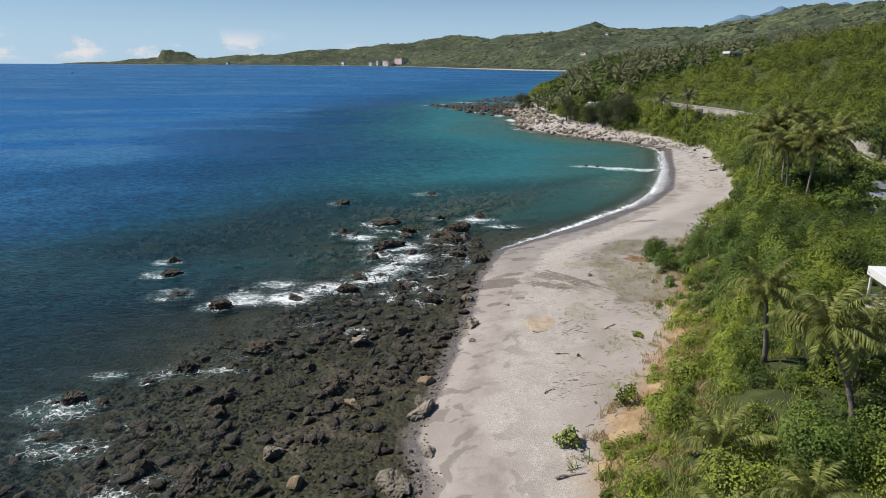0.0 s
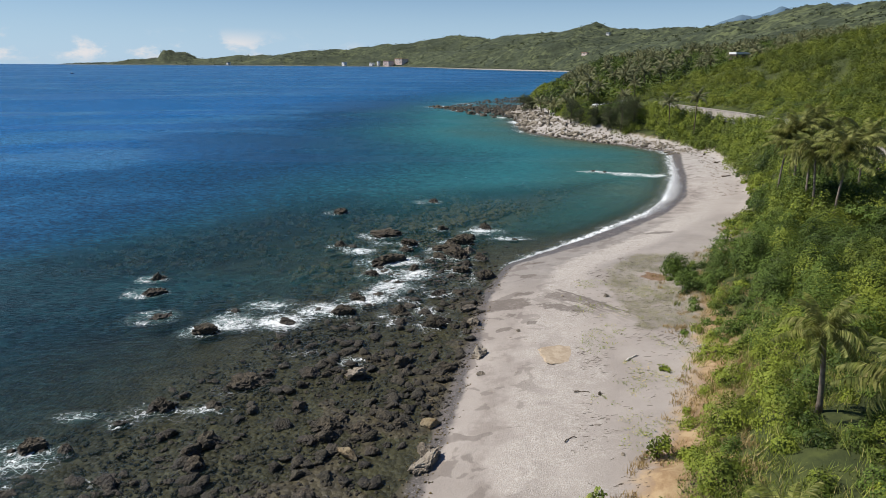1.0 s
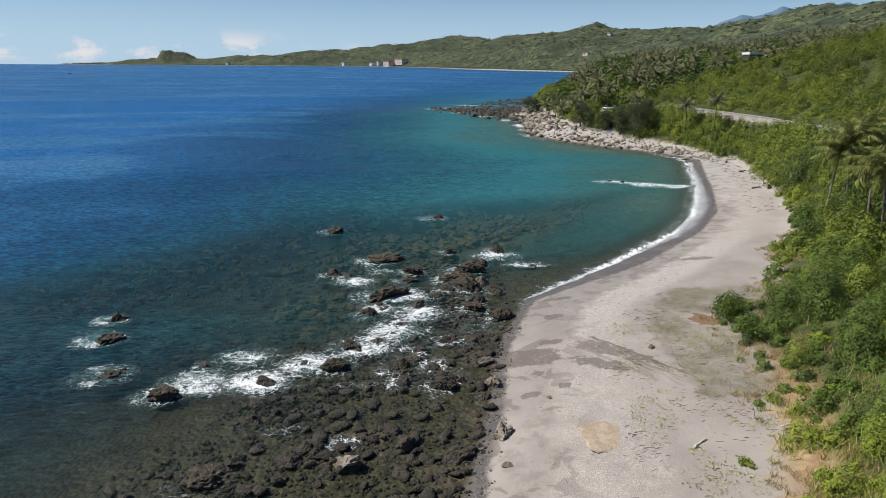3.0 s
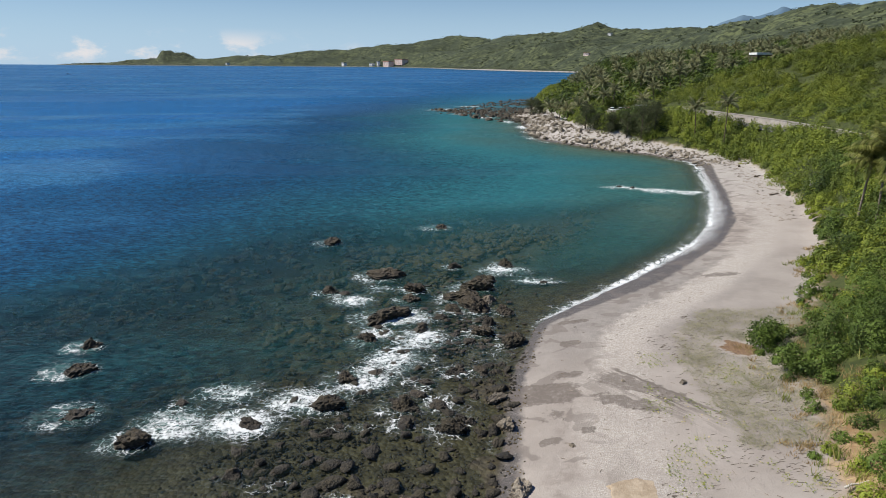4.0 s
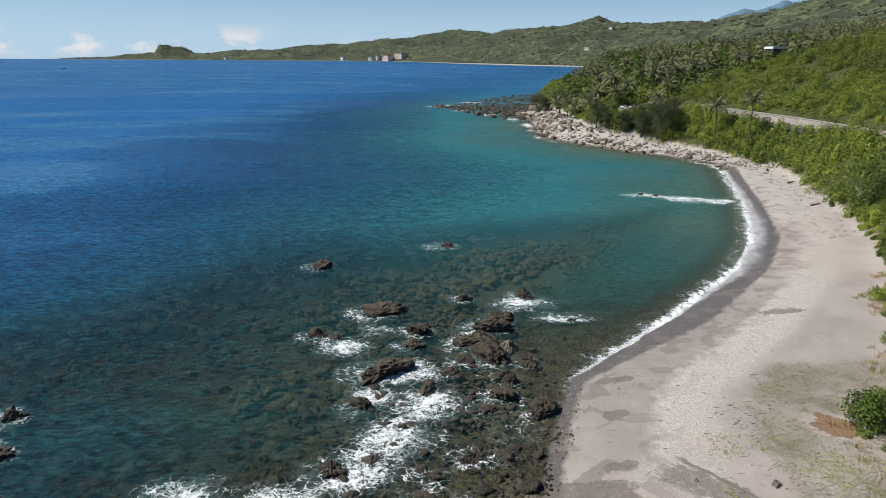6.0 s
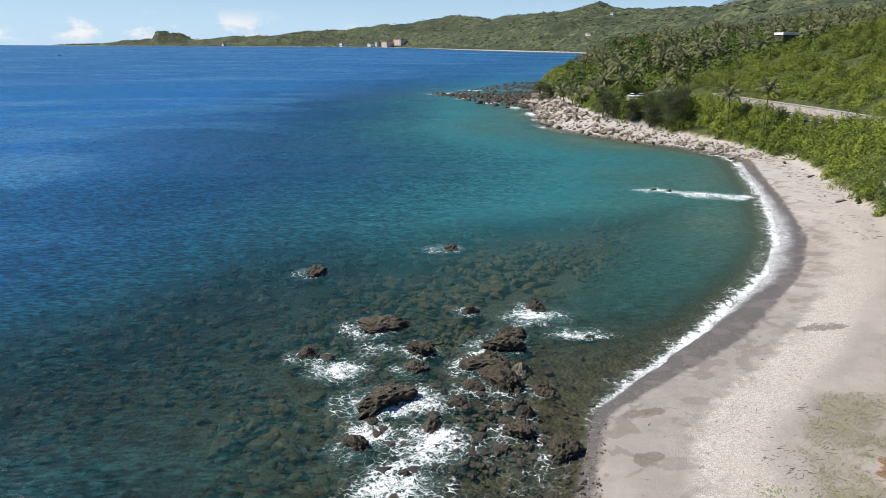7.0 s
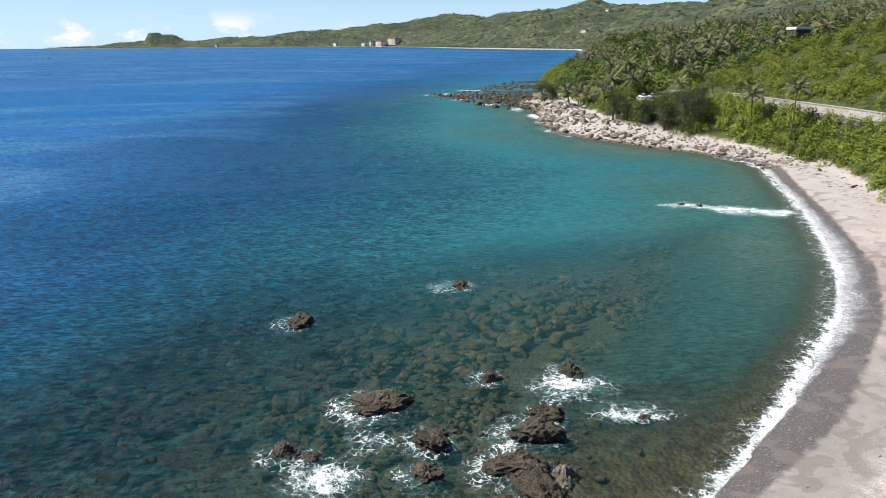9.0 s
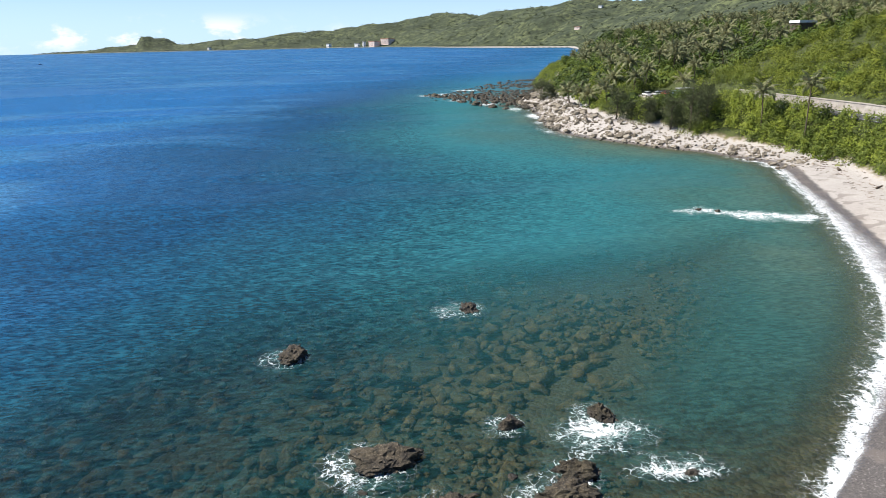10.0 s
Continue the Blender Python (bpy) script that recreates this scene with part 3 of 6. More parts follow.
PALE = [(-2.9, 39.2, 1.3), (-0.4, 43.0, 0.7), (-12.8, 43.4, 1.1), (-1.1, 49.5, 1.1), (-1.2, 51.5, 1.0), (4.1, 64.1, 0.4), (-8.3, 65.1, 1.2), (4.2, 68.8, 1.1), (4.2, 78.2, 1.2), (3.9, 83.2, 0.8), (5.2, 110.1, 1.4)]
OCHRE = [(-10.1, 39.8, 0.8), (-7.1, 51.1, 0.9), (-0.8, 55.5, 1.1), (-0.6, 59.6, 0.4)]
# broken water: x, y, half-sizes, strength
SURF = [(-19, 79, 5, 3.5, 0.95), (-14, 83, 5, 3.5, 1.0), (-24, 79, 5, 4, 0.8), (-21, 84.5, 5, 3.2, 0.62), (-4.5, 104, 4.2, 4.5, 0.72), (-9, 87, 5, 4, 0.85), (-6, 92, 5, 5, 0.85), (-3.5, 97.5, 4.2, 4.5, 0.85), (-8.5, 99, 3.5, 2.5, 0.75),
        (-13, 110, 4, 3, 0.85), (-7.5, 103.5, 4.8, 3.4, 0.9), (-9, 115, 4, 2.2, 0.5), (8.5, 123.5, 5.5, 3.0, 0.82), (13, 118.5, 5, 1.8, 0.85), (-2, 82, 4, 3, 0.55), (-26, 57, 5, 2.0, 0.42), (-21, 58, 3.5, 1.3, 0.6),
        (-35, 80, 4, 2, 0.38), (-41, 92, 3, 2, 0.3), (-9, 68, 3, 1.6, 0.7), (-15, 70, 4, 1.5, 0.35), (-33, 50, 5, 2.5, 0.62), (-29, 44, 5, 2.5, 0.55), (-18, 40, 5, 2, 0.4), (-31, 57, 4, 1.6, 0.5), (-22, 38, 5, 2, 0.45), (-11, 119, 3, 2, 0.5), (4, 94, 4, 4, 0.4)]

# surf round the point
POINT_SURF = [(8, 500, 9, 7, 1.0), (24, 530, 11, 8, 0.9), (14, 452, 6, 8, 0.8), (28, 424, 7, 8, 1.0), (38, 395, 4, 12, 0.8), (42, 362, 4, 12, 1.0), (-4, 489, 5, 5, 0.8), (40, 338, 3, 8, 0.6)]


def sea_attrs(x, y):
    s = inland(x, y)
    off = np.maximum(-s, 0)
    wob = 0.35 * wave_noise(x, y, 0.6, 7) + 0.3 * wave_noise(x, y, 1.7, 8)
    foam = np.zeros(x.shape)
    near = (y < 175) & (x > -75)
    fx, fy, fo = x[near], y[near], np.zeros(int(near.sum()))
    for rx, ry, r in REEF_A + REEF_B + REEF_C:
        out = float(inland(np.array([rx]), np.array([ry]))[0])
        power = 0.75 * min(1.0, max(0.0, (-out - 14) / 14)) if ry < 74 else 0.8
        d = np.hypot((fx - rx + 0.5 * r) / 1.25, fy - ry + 0.2 * r) / r
        fo = np.maximum(fo, power * np.clip(1.75 - d, 0, 0.75) * 0.74)
    for rx, ry, ax, ay, p in SURF:
        d = np.hypot((fx - rx) / ax, (fy - ry) / ay)
        fo = np.maximum(fo, 1.15 * p * np.clip(1.1 - d, 0, 0.85))
    foam[near] = fo
    bay = smooth((y - 96) / 14) * (1 - smooth((y - 242) / 18))
    line = off + 0.9 * wave_noise(x, y, 0.12, 9) + 0.25 * wave_noise(x, y, 0.9, 3)
    surge = np.clip(0.62 + 0.5 * wave_noise(x, y, 0.07, 5), 0.2, 1)
    foam = np.maximum(foam, bay * (1.25 * surge * np.exp(-((line - 0.3) / 0.42) ** 2) + (0.26 + 0.14 * smooth((y - 118) / 15)) * np.exp(-((off - 1.0) / 1.7) ** 2)))
    bank = smooth((y - 280) / 20) * (1 - smooth((y - 470) / 20))
    foam = np.maximum(foam, bank * np.clip(0.35 + 0.6 * wave_noise(x, y, 0.1, 12), 0, 0.8) * np.exp(-((off - 2.0) / 3.0) ** 2))
    # the bar breaking inside the bay
    t = np.clip((x - 41.5) / 21, 0, 1)
    mid_y = 195.5 - 7.5 * smooth(t * 1.15) + 0.8 * np.sin(x * 0.7)
    bar = np.hypot((x - 41.5 - 21 * t) / 1.6, (y - mid_y) / (1.1 + 2.4 * np.sin(0.2 + t * 2.3)))
    foam = np.maximum(foam, np.clip(1.1 - bar * 0.72, 0, 0.95) * (0.72 + 0.3 * smooth((t - 0.25) / 0.3)))
    # the point's outer rocks
    tip = np.hypot((x - 22) / 30, (y - 478 + 0.55 * (x - 22)) / 14)
    foam = np.maximum(foam, (0.45 + 0.5 * wave_noise(x, y, 0.12, 4)) * np.clip(1.3 - tip, 0, 1))
    for rx, ry, ax, ay, p in POINT_SURF:
        foam = np.maximum(foam, p * np.clip(1.25 - np.hypot((x - rx) / ax, (y - ry) / ay), 0, 0.95))
    depth = (off + 0.8 * np.maximum(0, 4 - x) * smooth((y - 60) / 70) * (y < 900)) * (1 + 0.12 * wave_noise(x, y, 0.05, 11))
    return np.clip(foam + 0.22 * wob * (foam > 0.05), 0, 1.3), depth


def sea_material():
    m, nt = material("clear sea water")
    pos = position(nt)
    depth = nd(nt, "ShaderNodeAttribute", {"attribute_name": "offshore"}).outputs["Fac"]
    foam = nd(nt, "ShaderNodeAttribute", {"attribute_name": "foam"}).outputs["Fac"]
    xyz = nd(nt, "ShaderNodeSeparateXYZ", None, {0: pos})
    y = xyz.outputs[1]
    broad = noise_tex(nt, pos, 0.018, 4.0, 0.6)
    teal = nd(nt, "ShaderNodeValToRGB", None, {0: span(nt, mth(nt, "ADD", depth, mth(nt, "MULTIPLY", mth(nt, "SUBTRACT", broad, 0.5), 60.0)), 0.0, 300.0, smooth=False)})
    e = teal.color_ramp.elements
    # the deep end is brightened to carry the sky's grazing reflection as colour
    e[0].position, e[0].color = 0.0, (0.075, 0.12, 0.09, 1)
    e[1].position, e[1].color = 1.0, (0.009, 0.104, 0.285, 1)
    for p, c in ((0.045, (0.036, 0.105, 0.094)), (0.13, (0.022, 0.124, 0.138)), (0.3, (0.012, 0.078, 0.114)), (0.5, (0.005, 0.052, 0.122))):
        k = e.new(p)
        k.color = (*c, 1)
    body_col = teal.outputs[0]
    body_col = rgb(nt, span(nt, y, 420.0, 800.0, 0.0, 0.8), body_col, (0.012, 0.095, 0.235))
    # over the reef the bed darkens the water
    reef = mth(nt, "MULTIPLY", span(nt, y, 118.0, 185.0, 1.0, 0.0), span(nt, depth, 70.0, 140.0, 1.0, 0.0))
    # pale wind streaks of reflected sky, painted into the offshore water colour
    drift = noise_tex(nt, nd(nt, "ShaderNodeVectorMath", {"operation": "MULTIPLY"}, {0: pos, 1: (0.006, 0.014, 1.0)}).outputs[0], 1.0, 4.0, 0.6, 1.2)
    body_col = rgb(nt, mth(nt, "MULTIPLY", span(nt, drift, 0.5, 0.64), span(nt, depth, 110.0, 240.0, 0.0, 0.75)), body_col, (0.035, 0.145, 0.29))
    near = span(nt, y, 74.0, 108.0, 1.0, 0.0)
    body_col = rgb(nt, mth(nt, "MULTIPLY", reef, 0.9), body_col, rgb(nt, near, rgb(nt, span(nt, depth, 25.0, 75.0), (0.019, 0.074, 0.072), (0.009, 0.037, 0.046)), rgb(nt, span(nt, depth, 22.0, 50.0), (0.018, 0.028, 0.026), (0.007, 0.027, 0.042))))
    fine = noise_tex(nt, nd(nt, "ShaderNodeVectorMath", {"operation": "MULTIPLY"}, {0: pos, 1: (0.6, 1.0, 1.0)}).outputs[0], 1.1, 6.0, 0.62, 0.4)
    ripple_shade = noise_tex(nt, nd(nt, "ShaderNodeVectorMath", {"operation": "MULTIPLY"}, {0: pos, 1: (0.55, 1.0, 1.0)}).outputs[0], 0.42, 4.0, 0.6, 0.5)
    swell = noise_tex(nt, nd(nt, "ShaderNodeVectorMath", {"operation": "MULTIPLY"}, {0: pos, 1: (0.45, 1.0, 1.0)}).outputs[0], 0.14, 3.0, 0.5)
    inner = mth(nt, "MULTIPLY", span(nt, y, 110.0, 140.0), span(nt, depth, 30.0, 75.0, 1.0, 0.0))
    height = mth(nt, "ADD", mth(nt, "MULTIPLY", fine, 0.45), mth(nt, "MULTIPLY", swell, 1.2))
    nrm = nd(nt, "ShaderNodeBump", None, {"Strength": span(nt, inner, 0.0, 1.0, 0.9, 0.4), "Distance": 1.7, "Height": height}).outputs[0]
    # light and dark ripple faces, multiplied into the water's colour
    body_col = rgb(nt, 1.0, body_col, rgb(nt, span(nt, mth(nt, "ADD", mth(nt, "MULTIPLY", fine, 0.5), mth(nt, "MULTIPLY", ripple_shade, 0.5)), 0.38, 0.62), rgb(nt, inner, (0.6, 0.63, 0.66), (0.86, 0.88, 0.9)), rgb(nt, inner, (1.26, 1.23, 1.18), (1.08, 1.07, 1.06))), "MULTIPLY")
    body_col = rgb(nt, mth(nt, "MULTIPLY", span(nt, foam, 0.05, 0.8), 0.55), body_col, (0.1, 0.2, 0.18))
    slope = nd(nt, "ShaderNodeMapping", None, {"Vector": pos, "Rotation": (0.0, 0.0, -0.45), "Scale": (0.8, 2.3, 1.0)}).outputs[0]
    # bright and shaded sides of slanting wavelets, also painted into the body colour
    wavelet_shade = span(nt, noise_tex(nt, slope, 1.0, 3.0, 0.6, 0.6), 0.4, 0.6)
    body_col = rgb(nt, span(nt, inner, 0.0, 1.0, 1.0, 0.45), body_col, rgb(nt, 1.0, body_col, rgb(nt, wavelet_shade, (0.58, 0.6, 0.63), (1.42, 1.4, 1.36)), "MULTIPLY"))
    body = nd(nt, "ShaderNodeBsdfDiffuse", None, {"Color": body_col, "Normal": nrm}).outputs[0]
    clear = nd(nt, "ShaderNodeBsdfTransparent", None, {"Color": (0.86, 0.9, 0.84, 1)}).outputs[0]
    murk = mth(nt, "ADD", span(nt, depth, 0.0, 30.0, 0.06, 0.55), span(nt, depth, 30.0, 70.0, 0.0, 0.45))
    murk = mth(nt, "MULTIPLY", murk, span(nt, mth(nt, "MULTIPLY", near, span(nt, depth, 20.0, 40.0, 1.0, 0.0)), 0.0, 1.0, 1.0, 0.35))
    murk = mth(nt, "MULTIPLY", murk, span(nt, mth(nt, "MULTIPLY", reef, span(nt, near, 0.0, 0.5, 1.0, 0.0)), 0.0, 1.0, 1.0, 0.56))
    silt = mth(nt, "MAXIMUM", span(nt, y, 158.0, 195.0), mth(nt, "MULTIPLY", span(nt, y, 104.0, 140.0), span(nt, depth, 10.0, 24.0, 1.0, 0.0)))
    murk = mth(nt, "ADD", murk, mth(nt, "MULTIPLY", silt, span(nt, depth, 0.5, 7.0, 0.0, 0.75)), True)
    murk = mth(nt, "ADD", murk, span(nt, foam, 0.05, 0.8, 0.0, 0.3), True)
    water = nd(nt, "ShaderNodeMixShader", None, {0: murk, 1: clear, 2: body}).outputs[0]
    streaks = noise_tex(nt, nd(nt, "ShaderNodeVectorMath", {"operation": "MULTIPLY"}, {0: pos, 1: (0.004, 0.011, 1.0)}).outputs[0], 1.0, 4.0, 0.6, 0.8)
    slant = nd(nt, "ShaderNodeMapping", None, {"Vector": pos, "Rotation": (0.0, 0.0, -0.45), "Scale": (0.95, 1.7, 1.0)}).outputs[0]
    chop = noise_tex(nt, slant, 1.0, 4.0, 0.65, 0.5)
    calm = nd(nt, "ShaderNodeBump", None, {"Strength": 0.36, "Distance": 0.8, "Height": mth(nt, "ADD", height, chop)}).outputs[0]
    shine = nd(nt, "ShaderNodeBsdfGlossy", None, {"Color": (1, 1, 1, 1), "Roughness": span(nt, streaks, 0.4, 0.65, 0.32, 0.12), "Normal": calm}).outputs[0]
    fres = nd(nt, "ShaderNodeFresnel", None, {"IOR": 1.33, "Normal": calm}).outputs[0]
    water = nd(nt, "ShaderNodeMixShader", None, {0: mth(nt, "MULTIPLY", fres, 0.2), 1: water, 2: shine}).outputs[0]
    # foam: solid where strong, lace where weak
    warp = nd(nt, "ShaderNodeVectorMath", {"operation": "ADD"}, {0: pos, 1: nd(nt, "ShaderNodeVectorMath", {"operation": "SCALE"},
              {0: nd(nt, "ShaderNodeTexNoise", None, {"Vector": pos, "Scale": 1.1, "Detail": 5.0, "Roughness": 0.6}).outputs["Color"], "Scale": 1.7}).outputs[0]}).outputs[0]
    net = {"feature": "DISTANCE_TO_EDGE"}
    r1 = nd(nt, "ShaderNodeTexVoronoi", net, {"Vector": warp, "Scale": 1.15}).outputs["Distance"]
    r2 = nd(nt, "ShaderNodeTexVoronoi", net, {"Vector": warp, "Scale": 2.9}).outputs["Distance"]
    lace = mth(nt, "MINIMUM", r1, mth(nt, "ADD", r2, span(nt, foam, 0.15, 0.6, 0.1, 0.0)))
    patchy = noise_tex(nt, pos, 0.38, 5.0, 0.62, 0.8)
    amount = mth(nt, "ADD", foam, mth(nt, "MULTIPLY", mth(nt, "SUBTRACT", patchy, 0.53), 2.2))
    width = mth(nt, "MULTIPLY", mth(nt, "POWER", mth(nt, "MAXIMUM", amount, 0.0), 1.5), 0.15)
    white = mth(nt, "MAXIMUM", span(nt, mth(nt, "SUBTRACT", lace, width), -0.05, 0.03, 1.0, 0.0), span(nt, amount, 0.75, 1.25))
    thin = span(nt, noise_tex(nt, pos, 1.7, 4.0, 0.6), 0.36, 0.6, 0.3, 1.0)
    white = mth(nt, "MULTIPLY", mth(nt, "MULTIPLY", white, span(nt, amount, 0.5, 1.1, thin, 1.0)), span(nt, foam, 0.04, 0.3), True)
    froth = nd(nt, "ShaderNodeBsdfDiffuse", None, {"Color": (0.7, 0.72, 0.72, 1), "Normal": nd(nt, "ShaderNodeBump", None, {"Strength": 0.5, "Distance": 0.15, "Height": patchy}).outputs[0]}).outputs[0]
    finish(nt, nd(nt, "ShaderNodeMixShader", None, {0: white, 1: water, 2: froth}).outputs[0])
    return m


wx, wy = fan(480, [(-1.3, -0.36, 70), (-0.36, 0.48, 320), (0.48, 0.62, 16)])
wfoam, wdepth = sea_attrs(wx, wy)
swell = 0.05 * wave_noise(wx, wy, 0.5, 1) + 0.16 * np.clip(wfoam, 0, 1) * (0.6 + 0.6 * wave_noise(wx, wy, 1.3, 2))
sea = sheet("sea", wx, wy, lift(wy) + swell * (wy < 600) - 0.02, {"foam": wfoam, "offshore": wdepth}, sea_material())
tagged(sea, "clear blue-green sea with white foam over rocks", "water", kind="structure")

# thin lacy wash running up and down the shingle of the bay


def wash_material():
    m, nt = material("lacy wash on wet shingle")
    pos = position(nt)
    run = nd(nt, "ShaderNodeAttribute", {"attribute_name": "run"}).outputs["Fac"]
    warp = nd(nt, "ShaderNodeVectorMath", {"operation": "ADD"}, {0: pos, 1: nd(nt, "ShaderNodeVectorMath", {"operation": "SCALE"},
              {0: nd(nt, "ShaderNodeTexNoise", None, {"Vector": pos, "Scale": 0.9, "Detail": 4.0}).outputs["Color"], "Scale": 1.2}).outputs[0]}).outputs[0]
    net = nd(nt, "ShaderNodeTexVoronoi", {"feature": "DISTANCE_TO_EDGE"}, {"Vector": warp, "Scale": 2.6}).outputs["Distance"]
    drag = nd(nt, "ShaderNodeMapping", None, {"Vector": pos, "Rotation": (0.0, 0.0, 0.55), "Scale": (0.7, 6.0, 1.0)}).outputs[0]
    thread = mth(nt, "ABSOLUTE", mth(nt, "SUBTRACT", noise_tex(nt, drag, 1.0, 4.0, 0.6, 0.5), 0.5))
    lace = mth(nt, "MINIMUM", mth(nt, "MULTIPLY", net, 0.9), mth(nt, "MULTIPLY", thread, 1.6))
    amount = mth(nt, "ADD", run, mth(nt, "MULTIPLY", mth(nt, "SUBTRACT", noise_tex(nt, pos, 0.35, 4.0, 0.6), 0.52), 0.9))
    white = span(nt, mth(nt, "SUBTRACT", lace, mth(nt, "MULTIPLY", mth(nt, "MAXIMUM", amount, 0.0), 0.1)), -0.035, 0.008, 0.75, 0.0)
    white = mth(nt, "MULTIPLY", white, span(nt, run, 0.02, 0.2), True)
    froth = nd(nt, "ShaderNodeBsdfDiffuse", None, {"Color": (0.7, 0.72, 0.72, 1)}).outputs[0]
    film = nd(nt, "ShaderNodeMixShader", None, {0: 0.05, 1: nd(nt, "ShaderNodeBsdfTransparent").outputs[0], 2: nd(nt, "ShaderNodeBsdfGlossy", None, {"Roughness": 0.25}).outputs[0]}).outputs[0]
    finish(nt, nd(nt, "ShaderNodeMixShader", None, {0: white, 1: film, 2: froth}).outputs[0])
    return m


wash_x, wash_y = np.meshgrid(np.arange(9.0, 84.0, 0.4), np.arange(103.0, 240.0, 0.4))
wash_s = inland(wash_x, wash_y)
reach = np.interp(wash_y, [103, 112, 122, 140, 165, 200, 240], [0.3, 0.3, 0.8, 3.8, 3.4, 2.0, 0.8]) * (1 + 0.25 * wave_noise(wash_x, wash_y, 0.18, 6))
inside = (wash_s > -0.6) & (wash_s < reach + 0.4)
cell = inside[:-1, :-1] & inside[:-1, 1:] & inside[1:, 1:] & inside[1:, :-1]
idx = np.arange(wash_x.size).reshape(wash_x.shape)
quads = np.stack([idx[:-1, :-1], idx[:-1, 1:], idx[1:, 1:], idx[1:, :-1]], -1)[cell]
used, quads = np.unique(quads, return_inverse=True)
me = bpy.data.meshes.new("wash")
wz = np.maximum(ground(wash_x, wash_y, wash_s), 0.0) + 0.05
fill(me, np.stack([wash_x, wash_y, wz], -1).reshape(-1, 3)[used], quads.reshape(-1, 4))
me.attributes.new("run", "FLOAT", "POINT").data.foreach_set("value", (np.clip(1 - np.maximum(wash_s, 0) / reach, 0, 1) * 0.9).ravel()[used].astype(np.float32))
me.polygons.foreach_set("use_smooth", np.ones(len(me.polygons), bool))
me.materials.append(wash_material())
tagged(new("wash", me), "thin white lacy wash on dark wet shingle", "water", kind="structure")

# ---- builders ----


def part(name, bm, mat, parent=None, label="", flat=True):
    """One bmesh as one mesh object under a thing or a part."""
    me = bpy.data.meshes.new(name)
    bm.to_mesh(me)
    bm.free()
    return mesh_part(name, me, mat, parent, label, flat)


def mesh_part(name, me, mat, parent=None, label="", flat=True):
    if not me.materials:
        me.materials.append(mat)
    if not flat:
        me.polygons.foreach_set("use_smooth", np.ones(len(me.polygons), bool))
    ob = new(name, me)
    ob.parent = parent
    return tagged(ob, label)


def thing(name, m, label, category, group=""):
    """An empty at a thing's base, for its parts."""
    ob = new(name)
    ob.matrix_basis = m
    return tagged(ob, label, category, group)


def box(bm, x0, y0, z0, x1, y1, z1, bevel=0.0):
    got = bmesh.ops.create_cube(bm, size=1.0)["verts"]
    bmesh.ops.transform(bm, matrix=Matrix.Translation(((x0 + x1) / 2, (y0 + y1) / 2, (z0 + z1) / 2)) @ Matrix.Diagonal((x1 - x0, y1 - y0, z1 - z0, 1)), verts=got)
    if bevel:
        edges = list({e for v in got for e in v.link_edges})
        bmesh.ops.bevel(bm, geom=edges, offset=bevel, segments=1, affect="EDGES")
    return bm


def boxed(*args, bevel=0.02):
    return box(bmesh.new(), *args, bevel=bevel)


def tube(points, radii, sides=8):
    """A tapered tube along points, as vertices and quads."""
    verts, faces = [], []
    for i, p in enumerate(points):
        a, b = points[max(i - 1, 0)], points[min(i + 1, len(points) - 1)]
        d = (Vector(b) - Vector(a)).normalized()
        u = d.orthogonal().normalized()
        if abs(d.z) > 0.3:
            u = (Vector((1, 0, 0)) - d * d.x).normalized()
        v = d.cross(u)
        for k in range(sides):
            t = 2 * math.pi * k / sides
            verts.append(Vector(p) + (u * math.cos(t) + v * math.sin(t)) * radii[i])
    for i in range(len(points) - 1):
        for k in range(sides):
            n = (k + 1) % sides
            faces.append((i * sides + k, i * sides + n, (i + 1) * sides + n, (i + 1) * sides + k))
    return verts, faces


def tube_mesh(name, points, radii, sides=8):
    v, fc = tube(points, radii, sides)
    me = bpy.data.meshes.new(name)
    me.from_pydata([tuple(p) for p in v], [], fc + [tuple(range(sides))[::-1], tuple(range(len(v) - sides, len(v)))])
    return me


def ground_z(x, y):
    return float(ground(np.array([float(x)]), np.array([float(y)]))[0])


RNG = np.random.default_rng(11)

# ---- rocks ----


def rock_mesh(name, seed, subdiv=3, flat=0.62, rough=0.34, cut=0.95):
    """A broken boulder: a ball cut by planes and worn by noise."""
    r = random.Random(seed)
    bm = bmesh.new()
    bmesh.ops.create_icosphere(bm, subdivisions=subdiv, radius=1.0)
    cuts = [(Vector((r.uniform(-1, 1), r.uniform(-1, 1), r.uniform(-0.4, 1))).normalized(), r.uniform(0.38, 0.8)) for _ in range(9)]
    off = Vector((r.uniform(-50, 50), r.uniform(-50, 50), r.uniform(-50, 50)))
    sx, sy = r.uniform(0.85, 1.25), r.uniform(0.7, 1.0)
    for v in bm.verts:
        p = v.co.copy()
        for n, d in cuts:
            over = p.dot(n) - d
            if over > 0:
                p -= n * over * cut
        k = noise.fractal(p * 1.4 + off, 1.0, 2.0, 5) * rough + noise.fractal(p * 4.5 + off, 1.0, 2.0, 3) * rough * 0.35
        if subdiv > 3:
            cells = noise.voronoi(p * 3.2 + off)[0]
            k += rough * (1.1 * min(cells[1] - cells[0], 0.3) - 0.16) + 0.4 * rough * noise.fractal(p * 9.0 + off, 0.8, 2.0, 3)
        p *= 1 + k
        p.z = p.z * flat
        v.co = (p.x * sx, p.y * sy, p.z)
    me = bpy.data.meshes.new(name)
    bm.to_mesh(me)
    bm.free()
    return me


def rock_set(name, seeds, mat, **kw):
    out = []
    for sd in seeds:
        me = rock_mesh(name, sd, **kw)
        me.materials.append(mat)
        out.append(me)
    return out


